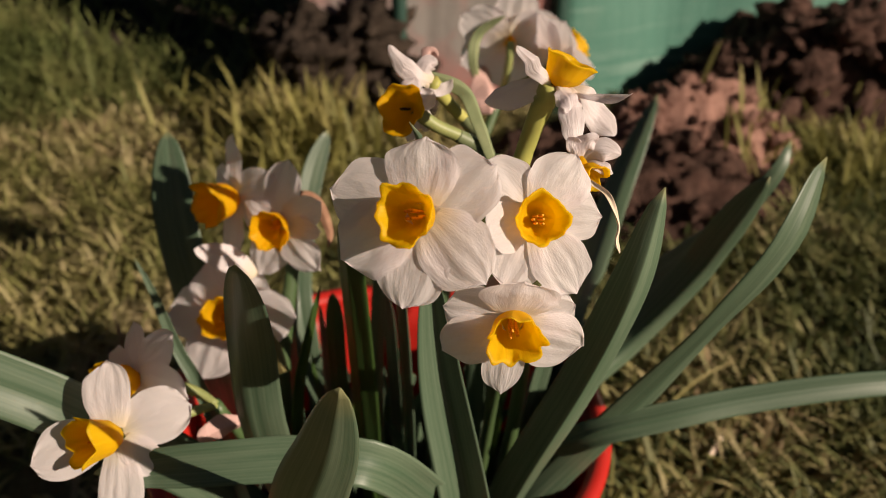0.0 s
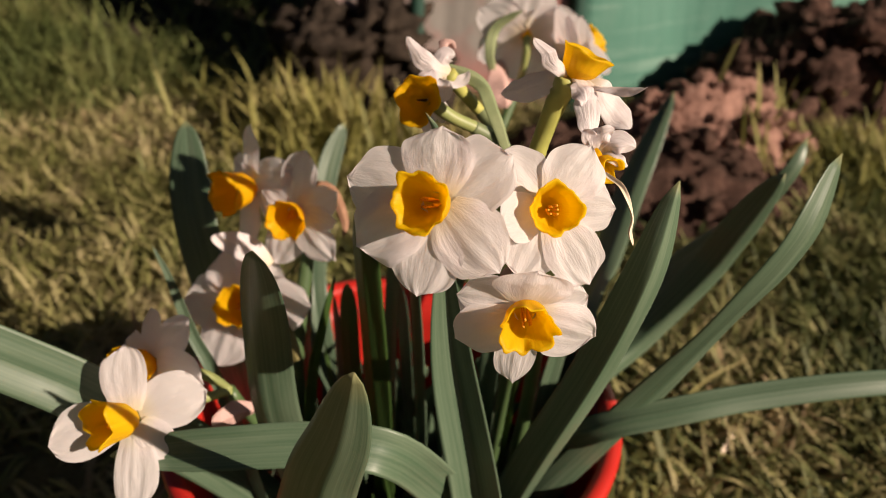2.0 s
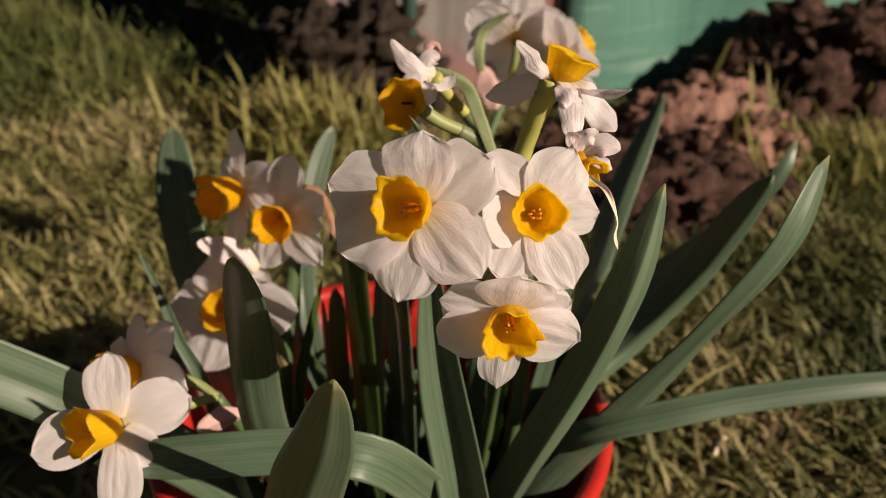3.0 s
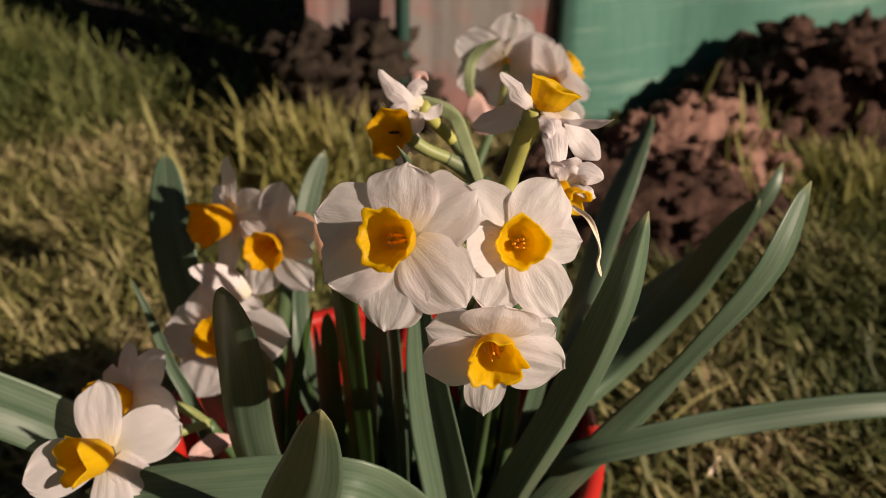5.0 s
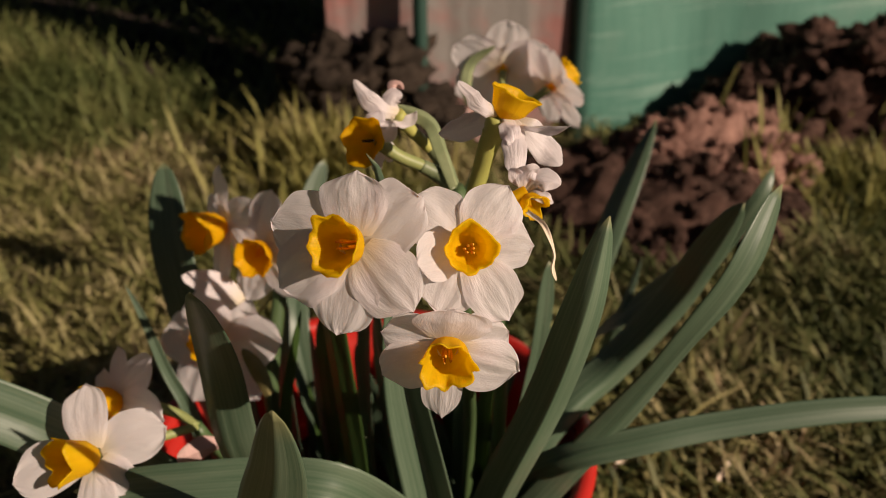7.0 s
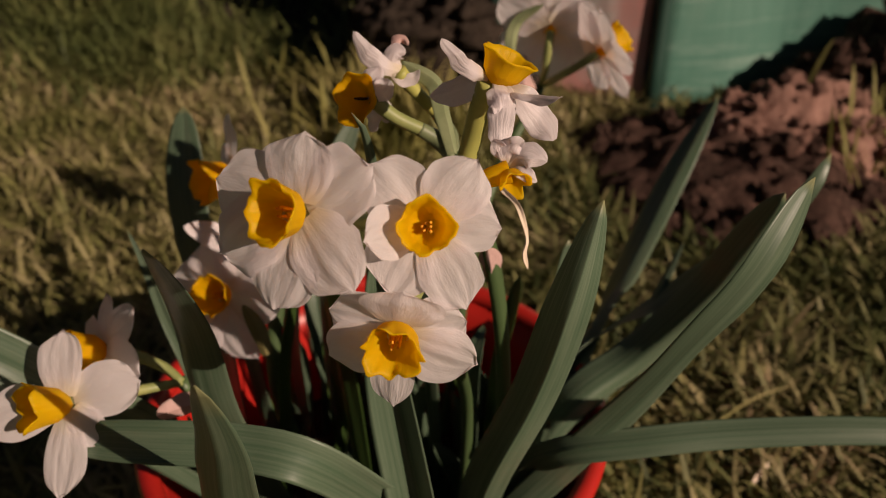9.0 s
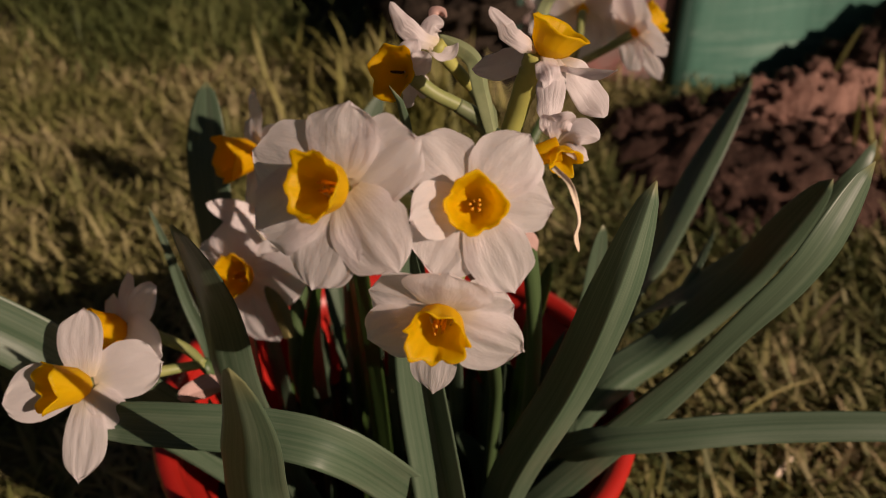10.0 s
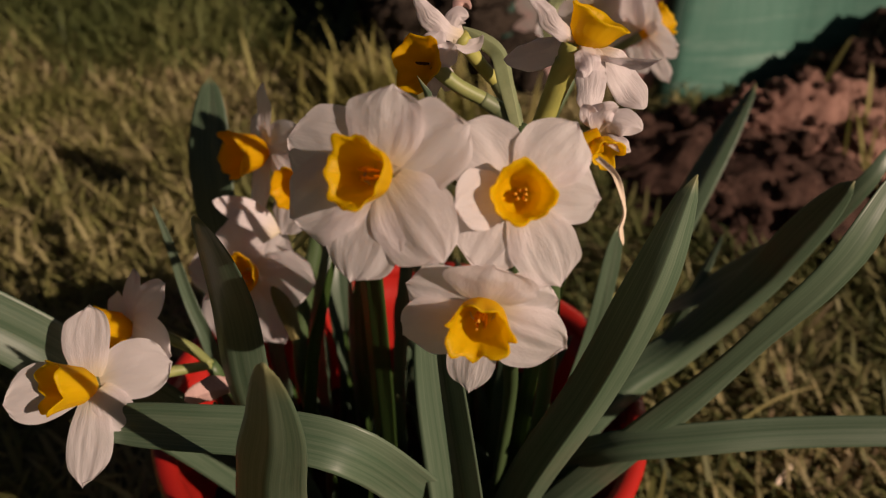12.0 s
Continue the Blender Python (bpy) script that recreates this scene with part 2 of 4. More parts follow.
def petal_mesh(n, e1, e2, angle, length, rise, width, seed, cup=0.12, curl=0.0, crumple=0.35, inner=0.0026, peak=0.50):
    """One petal about the flower's middle: broad, with a crest along its middle, a small point, waved edges."""
    rng = np.random.default_rng(seed)
    a = radians(angle)
    out = e1 * math.cos(a) + e2 * math.sin(a)
    side = -e1 * math.sin(a) + e2 * math.cos(a)
    nu, nv = 27, 22
    ph = rng.uniform(0, 6.28, 6)
    asym = rng.uniform(-0.10, 0.10)
    verts, uvs = [], []
    for j in range(nv):
        v = j / (nv - 1)
        w = 0.5 * width * (0.50 + 0.50 * math.sin(min(1.0, v / peak) * math.pi / 2))
        if v > peak:
            s = (v - peak) / (1 - peak)
            w *= 0.94 * max(0.0, 1 - s ** 2.6) ** 0.58 + 0.06 * (1 - s)
        w = max(w, 0.0003)
        along = inner + (length - inner) * v
        lift = rise * v ** 1.2 + 0.055 * length * math.sin(math.pi * v) * (1 - 0.5 * v) - curl * length * v ** 3
        for i in range(nu):
            c = -1 + 2 * i / (nu - 1)
            edge = abs(c) ** 2.2
            h = lift - cup * w * edge + 0.030 * w * math.exp(-(c / 0.16) ** 2) * (1 - 0.5 * v)
            h += crumple * 0.075 * width * edge * math.sin(v * 8.5 + ph[0] + (2.0 if c > 0 else 0)) * v
            h += crumple * 0.032 * width * math.sin(c * 4.2 + ph[1] + v * 3.1) * math.sin(math.pi * min(1, v * 1.1))
            h += crumple * 0.075 * width * noise.fractal(Vector((c * 1.1 + ph[2], v * 1.3 + ph[5], seed * 0.7)), 0.8, 2.2, 3) * min(1.0, 1.6 * v)
            h += crumple * 0.050 * width * noise.noise(Vector((c * 3.4 + ph[4], v * 0.9 + ph[0], seed * 1.3))) * min(1.0, 2.2 * v)
            back = 0.045 * length * edge * v * (1 + 0.6 * math.sin(v * 12 + ph[3] + c))
            verts.append(out * (along - back) + side * (c * w * (1 + asym * c) * (1 + crumple * 0.22 * edge * noise.noise(Vector((v * 3.6 + ph[5], seed * 0.9, math.copysign(3.0, c))))) + 0.02 * length * math.sin(3 * v + ph[4])) + n * h)
            uvs.append(((c + 1) / 2, v))
    fs = [(j * nu + i, j * nu + i + 1, (j + 1) * nu + i + 1, (j + 1) * nu + i) for j in range(nv - 1) for i in range(nu - 1)]
    return verts, fs, uvs


def corona_mesh(n, e1, e2, depth, r0, r1, seed, frill=1.0, lobes=7):
    """The ruffled cup in the middle of a flower: an open wall with a thickness, and a closed bottom."""
    rng = np.random.default_rng(seed)
    ph = rng.uniform(0, 6.28, 5)
    seg, rings = 60, 11
    verts, uvs, fs = [], [], []
    for shell in (0, 1):
        for j in range(rings):
            v = j / (rings - 1)
            for k in range(seg):
                a = 2 * math.pi * k / seg
                lob = math.sin(lobes * a + ph[0]) * 0.55 + math.sin((lobes + 4) * a + ph[1]) * 0.35 + 1.25 * abs(math.sin(1.5 * a + ph[2])) - 0.6
                r = r0 + (r1 - r0) * v ** 0.75 + 0.10 * r1 * v ** 6
                r *= 1 + frill * 0.085 * lob * v ** 2.2 + 0.018 * math.sin(17 * a + ph[3]) * v
                z = depth * (v + frill * 0.075 * v ** 3 * (math.sin(5 * a + ph[4]) + 0.7 * lob))
                if shell:
                    r -= 0.00035
                    z += 0.0001
                if j == 0:
                    r *= 0.05
                    z = -0.55 * r0 + 0.0001 * shell
                elif j == 1:
                    r, z = r0 * (0.62 - 0.05 * shell), -0.22 * r0 + 0.0001 * shell
                verts.append(e1 * (math.cos(a) * r) + e2 * (math.sin(a) * r) + n * z)
                uvs.append((k / seg * 3, v))
    for shell in (0, 1):
        o = shell * seg * rings
        for j in range(rings - 1):
            for k in range(seg):
                a, b = o + j * seg + k, o + j * seg + (k + 1) % seg
                q = (a, b, b + seg, a + seg)
                fs.append(q if not shell else q[::-1])
    fs.append(tuple(range(seg))[::-1])
    fs.append(tuple(range(seg * rings, seg * rings + seg)))
    o, top = seg * rings, seg * (rings - 1)
    for k in range(seg):
        a, b = top + k, top + (k + 1) % seg
        fs.append((a, b, b + o, a + o))
    return verts, fs, uvs


FLOWERS = "flowers of the potted daffodils"


def flower(label, centre, n, petals, cup, seed, tube_to=None, width=0.0215, corona=None, name="daffodil_flower",
           group=FLOWERS, tube_r=0.0022, frill=1.0, cup_petal=0.03, crumple=0.35, stamens=True, curl=0.0, tilt=None, arc=0.36, peak=0.50, lobes=7):
    """petals: angle in degrees, length, rise and, if other than usual, width; cup: depth, radius below and above."""
    root = thing(name, centre, label, "flower", group)
    n, e1, e2 = axes(n)
    for k, p in enumerate(petals):
        ang, length, rise = p[:3]
        w = p[3] if len(p) > 3 else width
        verts, fs, uvs = petal_mesh(n, e1, e2, ang, length, rise, w, seed * 31 + k, cup=cup_petal, crumple=crumple, curl=curl, peak=peak)
        verts = [q + n * (0.0011 * (k % 2)) for q in verts]
        link_mesh("petal", verts, fs, PETAL, root, uvs=uvs)
    if cup:
        depth, r0, r1 = cup
        cn, c1, c2 = axes(tilt) if tilt is not None else (n, e1, e2)
        verts, fs, uvs = corona_mesh(cn, c1, c2, depth, r0, r1, seed, frill, lobes)
        verts = [q + n * (min(0.0024, r0 * 0.42) if r0 > 0.003 else 0.0002) for q in verts]
        cor = link_mesh("corona", verts, fs, corona or CORONA, root, "ruffled yellow trumpet", uvs)
        if stamens:
            rng = np.random.default_rng(seed)
            for k in range(6):
                a = k * 1.047 + rng.uniform(-0.3, 0.3)
                r = r0 * 0.32
                foot = (c1 * math.cos(a) + c2 * math.sin(a)) * r * 0.6 - cn * r0 * 0.2
                head = (c1 * math.cos(a) + c2 * math.sin(a)) * r * rng.uniform(0.5, 1.2) + cn * depth * rng.uniform(0.34, 0.60)
                mid = (foot + head) / 2 + cn * depth * 0.1
                v2, f2, u2 = tube_mesh([foot, mid, head * 0.98, head + cn * 0.0021], [0.0002, 0.0002, 0.00045, 0.0003], 6, 9)
                link_mesh("stamen", v2, f2, STAMEN, cor, uvs=u2)
    if tube_to is not None:
        end = np.array(tube_to) - np.array(centre)
        bend = -n * arc * np.linalg.norm(end)
        v2, f2, u2 = tube_mesh([-n * 0.0012, bend * 0.5 + end * 0.12, bend * 0.55 + end * 0.55, end], [tube_r * 1.1, tube_r, tube_r * 0.95, tube_r * 0.75], 12, 18)
        link_mesh("flower_tube", v2, f2, TUBE, root, "yellowish green flower tube", u2)
    return root


def stalk(points, r, label, mat=None, category="stalk", name="flower_stalk"):
    v2, f2, u2 = tube_mesh(points, [r * 1.15, r, r * 0.9], 14, 28, 0.75)
    return tagged(link_mesh(name, v2, f2, mat or STALK, uvs=u2), label, category, "flower stalks")


# ---- lawn and ground ----
POT = Vector((-0.028, 0.328, 0.0))


def ground_height(x, y):
    return 0.006 * math.sin(x * 9 + 1.3) * math.sin(y * 7) + 0.004 * math.sin(x * 21 + y * 17)


def build_ground():
    near = np.linspace(-2.2, 2.2, 111)
    xs = np.r_[-60, -20, -8, -4, near, 4, 8, 20, 60]
    ys = np.r_[-60, -20, -8, -4, np.linspace(-1.6, 2.8, 111), 4, 8, 20, 60]
    verts = []
    for y in ys:
        for x in xs:
            d = math.hypot(x - POT.x, y - POT.y)
            flat = min(1, max(0, (d - 0.10) / 0.12))
            verts.append((x, y, ground_height(x, y) * flat))
    w = len(xs)
    fs = [(j * w + i, j * w + i + 1, (j + 1) * w + i + 1, (j + 1) * w + i) for j in range(len(ys) - 1) for i in range(w - 1)]
    tagged(link_mesh("ground", verts, fs, THATCH), "brown thatch and earth under a dry lawn", "ground", kind="structure")


HEAPS = [
    # middle x, y, radius x, y, height, seed
    (0.235, 0.880, 0.165, 0.150, 0.055, 3),
    (0.535, 1.100, 0.190, 0.110, 0.130, 5),
    (-0.130, 1.080, 0.125, 0.070, 0.120, 9),
    (0.120, 0.955, 0.075, 0.055, 0.022, 12),
    (0.290, 0.930, 0.125, 0.058, 0.096, 15),
    (0.360, 1.080, 0.070, 0.060, 0.085, 17),
    (-0.850, 1.480, 0.720, 0.380, 0.040, 19),
# added low dark mound that imitates shade over the lawn's far left
]


def heap_height(x, y):
    best = 0.0
    for hx, hy, rx, ry, h, s in HEAPS:
        d = ((x - hx) / rx) ** 2 + ((y - hy) / ry) ** 2
        if d < 1.6:
            best = max(best, h * max(0.0, 1 - d) ** 0.8)
    return best


CLODS = {}


def clod_mesh(kind, mat):
    """A rough lump of earth, 2 cm in radius."""
    if (kind, mat.name) in CLODS:
        return CLODS[kind, mat.name]
    bm = bmesh.new()
    off = Vector((kind * 3.7, kind * -1.9, kind * 2.3))
    for vert in bmesh.ops.create_icosphere(bm, subdivisions=3, radius=1.0)["verts"]:
        d = vert.co.normalized()
        f = 1 + 0.75 * noise.fractal(d * 1.9 + off, 0.6, 2.2, 5)
        vert.co = Vector((d.x, d.y, d.z * 0.8)) * f * 0.02
    me = bpy.data.meshes.new("clod")
    bm.to_mesh(me)
    bm.free()
    me.materials.append(mat)
    me.polygons.foreach_set("use_smooth", [True] * len(me.polygons))
    CLODS[kind, mat.name] = me
    return me


def build_heap(hx, hy, rx, ry, h, s, mat, label):
    """A heap of dug earth: a rough mound with clods bedded in it."""
    rng = np.random.default_rng(s)
    n = 64
    verts, fs = [], []
    for j in range(n):
        for i in range(n):
            u, v = -1.15 + 2.3 * i / (n - 1), -1.15 + 2.3 * j / (n - 1)
            d = u * u + v * v
            z = h * max(0.0, 1 - d) ** 0.8
            p = Vector((hx + u * rx, hy + v * ry, 0))
            lump = noise.fractal(p * (17 if h > 0.1 else 28) + Vector((s, 0, 0)), 0.9, 2.0, 5)
            z += (0.008 + (0.22 if h > 0.1 else 0.13) * h) * lump * min(1, max(0, (1.2 - d) * 2)) - 0.004 - max(0, d - 1) * 0.03
            verts.append((p.x, p.y, z))
    fs = [(j * n + i, j * n + i + 1, (j + 1) * n + i + 1, (j + 1) * n + i) for j in range(n - 1) for i in range(n - 1)]
    heap = tagged(link_mesh("soil_heap", verts, fs, mat), label, "soil", "heaps of dug earth", kind="stuff")
    for k in range(60):
        a, q = rng.uniform(0, 6.28), math.sqrt(rng.uniform(0, 1)) * 0.98
        x, y = hx + rx * q * math.cos(a), hy + ry * q * math.sin(a)
        z = h * max(0.0, 1 - q * q) ** 0.8
        r = rng.uniform(0.08, 0.36) ** 1.5 * (0.08 + 0.62 * h if h > 0.1 else 0.065)
        clod = new("clod", clod_mesh(k % 6, mat))
        clod.location = (x, y, z + r * 0.25)
        clod.rotation_euler = tuple(rng.uniform(-0.5, 0.5, 2)) + (rng.uniform(0, 6.28),)
        clod.scale = tuple(r / 0.02 * rng.uniform(0.75, 1.25, 3))
        clod.parent = heap


def blades(name, xy, length, width, lean, mat, label, seed, rise=None):
    """Many grass blades as one mesh; each is a bent, tapering strip."""
    rng = np.random.default_rng(seed)
    m = len(xy)
    L = length * rng.uniform(0.55, 1.25, m)
    W = width * rng.uniform(0.6, 1.3, m)
    az = rng.uniform(0, 2 * np.pi, m)
    ln = np.clip(rng.normal(lean, 0.28, m), 0.05, 1.5)
    dirs = np.stack([np.cos(az), np.sin(az)], 1)
    sides = np.stack([-np.sin(az), np.cos(az)], 1)
    z0 = np.array([ground_height(x, y) + (heap_height(x, y) if rise else 0.0) for x, y in xy]) - 0.002
    V = np.empty((m, 7, 3))
    for k, (s, wk) in enumerate(((0.0, 0.8), (0.4, 1.0), (0.75, 0.7))):
        ang = ln * (0.80 + 0.35 * s)
        h, d = L * s * np.cos(ang * 0.8), L * s * np.sin(ang)
        for q, sg in ((0, -1), (1, 1)):
            V[:, 2 * k + q, 0] = xy[:, 0] + dirs[:, 0] * d + sides[:, 0] * W * 0.5 * wk * sg
            V[:, 2 * k + q, 1] = xy[:, 1] + dirs[:, 1] * d + sides[:, 1] * W * 0.5 * wk * sg
            V[:, 2 * k + q, 2] = z0 + np.maximum(h, 0.002 * s)
    ang = ln * 1.18
    V[:, 6, 0] = xy[:, 0] + dirs[:, 0] * L * np.sin(np.minimum(ang, 1.5))
    V[:, 6, 1] = xy[:, 1] + dirs[:, 1] * L * np.sin(np.minimum(ang, 1.5))
    V[:, 6, 2] = z0 + np.maximum(L * np.cos(np.minimum(ang * 0.85, 1.52)), 0.003)
    base = (np.arange(m) * 7)[:, None]
    quads = np.concatenate([base + np.array([[0, 1, 3, 2]]), base + np.array([[2, 3, 5, 4]])], 0)
    tris = base + np.array([[4, 5, 6]])
    fs = [tuple(q) for q in quads.tolist()] + [tuple(q) for q in tris.tolist()]
    return tagged(link_mesh(name, V.reshape(-1, 3).tolist(), fs, mat, smooth=False), label, "grass", kind="stuff")


def build_grass():
    rng = np.random.default_rng(4)
    m = 180000
    x = rng.uniform(-1.5, 1.3, m)
    y = rng.uniform(0.12, 1.75, m)
    keep = np.hypot(x - POT.x, y - POT.y) > 0.088
    edge = np.minimum.reduce([x + 1.5, 1.3 - x, (y - 0.12) * 2.0, 1.75 - y])
    keep &= rng.uniform(0, 1, m) < 0.15 + edge / 0.35
    patchy = np.sin(x * 13 + 2 * np.sin(y * 9)) * np.sin(y * 15 + 1.5 * np.sin(x * 7))
    keep &= rng.uniform(0, 1, m) < 0.70 + 0.55 * patchy
    # grass thinned so the dark mound shows as shade, sparse blades left on it
    keep &= ~((y > 1.28 + 0.12 * np.sin(x * 6)) & (x < -0.15) & (rng.uniform(0, 1, m) < 0.75))
    bed = (x < -0.2) & (y > 1.08) & (rng.uniform(0, 1, m) < 0.55)
    keep &= np.array([heap_height(a, b) < 0.006 for a, b in zip(x, y)]) | bed
    xy = np.stack([x, y], 1)[keep]
    # far left blades get the darker colour that imitates shade
    far_shade = (xy[:, 0] < -0.2) & (xy[:, 1] > 1.06 + 0.06 * np.sin(xy[:, 0] * 14) + rng.normal(0, 0.05, len(xy)))
    # left of a ragged line: straw; right of it: the shade-darkened olive
    straw = ~far_shade & (xy[:, 0] + 0.12 * np.sin(xy[:, 1] * 11) + rng.normal(0, 0.10, len(xy)) < 0.05)
    blades("lawn", xy[straw], 0.036, 0.0040, 1.05, GRASS, "short dry straw-coloured lawn grass, matted and partly brown", 6)
    blades("lawn", xy[far_shade], 0.060, 0.0034, 0.95, GRASS_SHADE, "grass along the lawn's far edge, coloured dark green for shade", 5, True)
    blades("lawn", xy[~straw & ~far_shade], 0.036, 0.0040, 1.0, GRASS_OLIVE, "short olive-brown lawn grass, greener and also darkened for shade", 7, True)
    far = np.stack([rng.uniform(-4.5, 4.5, 110000), rng.uniform(-4.0, 4.5, 110000)], 1)
    near = (far[:, 0] > -1.45) & (far[:, 0] < 1.25) & (far[:, 1] > 0.15) & (far[:, 1] < 1.70)
    blades("lawn", far[~near], 0.058, 0.0070, 1.10, GRASS, "dry lawn grass all round the pot and heaps", 9, True)
    tx = np.r_[rng.normal(-0.155, 0.046, 430), rng.normal(-0.22, 0.06, 90)]
    ty = np.r_[rng.normal(0.94, 0.060, 430), rng.normal(1.04, 0.03, 90)]
    ok = np.array([heap_height(a, b) < 0.05 for a, b in zip(tx, ty)])
    blades("grass_tuft", np.stack([tx, ty], 1)[ok], 0.088, 0.0058, 0.6, TUFT, "taller yellow-green grass tuft at the lawn's edge", 8)
    tx, ty = rng.normal(0.47, 0.06, 420), rng.normal(0.90, 0.045, 420)
    blades("grass_tuft", np.stack([tx, ty], 1), 0.055, 0.0042, 0.7, TUFT, "loose yellow-green grass beside the soil heaps", 10, True)


build_ground()
for k, hp in enumerate(HEAPS):
    build_heap(*hp, HEAP_PINK if k == 4 else HEAP_DARK if k in (2, 6) else HEAP, ("low crumbly heap of reddish-brown soil on the lawn", "tall heap of dark brown clods against the green sheet",
                           "dark heap of soil before the grey panel", "thin spill of crumbly brown soil", "ridge of dry pinkish soil on a darker heap", "steep little heap of dark clods", "wide dark bed of dug soil at the lawn's edge")[k])
build_grass()


# ---- sheets behind the heaps ----
def sheet(name, a, b, height, mat, label, seed, folds=0.012, lean=0.10):
    """A hanging sheet between two places on the ground, with folds and a thickness."""
    a, b = np.array(a), np.array(b)
    out = unit(np.array([(b - a)[1], -(b - a)[0], 0]))
    nu, nv = 90, 30
    verts = []
    for side in (0, 1):
        for j in range(nv):
            for i in range(nu):
                u, v = i / (nu - 1), j / (nv - 1)
                p = a + (b - a) * u
                d = folds * noise.fractal(Vector((u * 7 + seed, v * 1.6, seed)), 0.8, 2.0, 4) + 0.3 * folds * math.sin(u * 31 + 2 * math.sin(v * 4))
                q = p + out * (d - lean * v * height - side * 0.0015) + np.array([0, 0, v * height - 0.01])
                verts.append(q)
    fs = []
    for side in (0, 1):
        o = side * nu * nv
        for j in range(nv - 1):
            for i in range(nu - 1):
                q = (o + j * nu + i, o + j * nu + i + 1, o + (j + 1) * nu + i + 1, o + (j + 1) * nu + i)
                fs.append(q if not side else q[::-1])
    o = nu * nv
    rim = [i for i in range(nu)] + [j * nu + nu - 1 for j in range(1, nv)] + [(nv - 1) * nu + i for i in range(nu - 2, -1, -1)] + [j * nu for j in range(nv - 2, 0, -1)]
    for k in range(len(rim)):
        p, q = rim[k], rim[(k + 1) % len(rim)]
        fs.append((q, p, p + o, q + o))
    return tagged(link_mesh(name, verts, fs, mat), label, "sheet")


def tarp_material():
    k = Mat("green_tarpaulin")
    streak = k.noise(k.coords("Object", (14, 14, 1.6)), 3.0, 5, 0.65)
    slant = k.node("Mapping")
    slant.inputs["Rotation"].default_value = (0.0, radians(-28), radians(20))
    slant.inputs["Scale"].default_value = (3.0, 3.0, 46.0)
    k.link(k.n.new("ShaderNodeTexCoord").outputs["Object"], slant.inputs["Vector"])
    scuff = k.noise(slant.outputs[0], 1.7, 5, 0.7)
    dust = k.noise(k.coords("Object"), 9.0, 4, 0.6)
    c = k.mix(streak, (0.052, 0.165, 0.124), (0.115, 0.250, 0.200))
    c = k.mix(k.ramp(scuff, [(0.52, (0, 0, 0)), (0.72, (0.55, 0.55, 0.55))]), c, (0.34, 0.46, 0.40))
    c = k.mix(k.ramp(dust, [(0.50, (0, 0, 0)), (0.75, (0.35, 0.35, 0.35))]), c, (0.20, 0.30, 0.25))
    k.base(c)
    k.surf(0.40, 0.5)
    k.bump(streak, 0.4, 0.004)
    return k.m


def panel_material():
    k = Mat("faded_panel")
    blot = k.noise(k.coords("Object"), 7.0, 4)
    fine = k.noise(k.coords("Object"), 60.0, 5)
    c = k.mix(k.ramp(blot, [(0.40, (0, 0, 0)), (0.55, (1, 1, 1))]), (0.36, 0.33, 0.31), (0.48, 0.23, 0.21))
    c = k.mix(k.ramp(fine, [(0.5, (0, 0, 0)), (0.8, (0.5, 0.5, 0.5))]), c, (0.26, 0.23, 0.21))
    k.base(c)
    k.surf(0.7, 0.3)
    k.bump(fine, 0.3, 0.002)
    return k.m


TARP = tarp_material()
POLE = plain("dark_green_paint", (0.012, 0.045, 0.034), (0.020, 0.060, 0.045), 80, 0.5)
sheet("green_tarpaulin", (0.155, 1.085, 0), (1.62, 1.50, 0), 0.9, TARP, "green plastic tarpaulin hanging behind heaps of soil", 2)
sheet("faded_panel", (-0.178, 1.108, 0), (0.134, 1.066, 0), 0.9, panel_material(), "faded grey and pinkish panel behind the flowers", 7, 0.0012, 0.05)
for px_, py_, tx_ in ((-0.052, 1.065, "thin dark green pole before the faded panel"), (0.146, 1.062, "dark green pole at the edge of the tarpaulin")):
    v2, f2, u2 = tube_mesh([(px_, py_, -0.01), (px_ + 0.004, py_ + 0.03, 0.45), (px_ + 0.006, py_ + 0.07, 0.95)], [0.0095, 0.009, 0.009], 14, 14)
    tagged(link_mesh("pole", v2, f2, POLE, uvs=u2), tx_, "pole", "poles of the screen")


# ---- pot ----
def lathe(profile, seg=96):
    verts = [(r * math.cos(2 * math.pi * k / seg), r * math.sin(2 * math.pi * k / seg), z) for r, z in profile for k in range(seg)]
    fs = []
    for j in range(len(profile) - 1):
        for k in range(seg):
            a, b = j * seg + k, j * seg + (k + 1) % seg
            fs.append((a, b, b + seg, a + seg))
    return verts, fs


RIM_Z, RIM_R = 0.158, 0.114
pot = thing("flower_pot", POT, "round red plastic pot with a rolled rim on the lawn", "pot")
body = [(0.0, 0.006), (0.080, 0.006), (0.084, 0.0), (0.088, 0.003), (0.099, 0.10), (0.1035, 0.128), (0.1065, 0.132), (0.1075, 0.150),
        (0.1045, 0.152), (0.1025, 0.130), (0.0975, 0.10), (0.085, 0.012), (0.0, 0.012)]
verts, fs = lathe(body)
link_mesh("pot_body", verts, fs, RED, pot)
rim = [(0.1055, 0.149), (0.1110, 0.149), (0.1135, 0.1515), (0.1140, 0.1555), (0.1125, 0.1585), (0.1085, 0.1590), (0.1050, 0.1570), (0.1040, 0.1525), (0.1055, 0.149)]
verts, fs = lathe(rim)
link_mesh("rim", verts, fs, RED, pot, "glossy rolled red rim")
for zr in (0.112, 0.092):
    r = 0.099 + (zr - 0.10) * 0.16
    verts, fs = lathe([(r + 0.0004, zr - 0.003), (r + 0.0022, zr - 0.0015), (r + 0.0022, zr + 0.0015), (r + 0.0004, zr + 0.003)])
    link_mesh("rib", verts, fs, RED, pot)


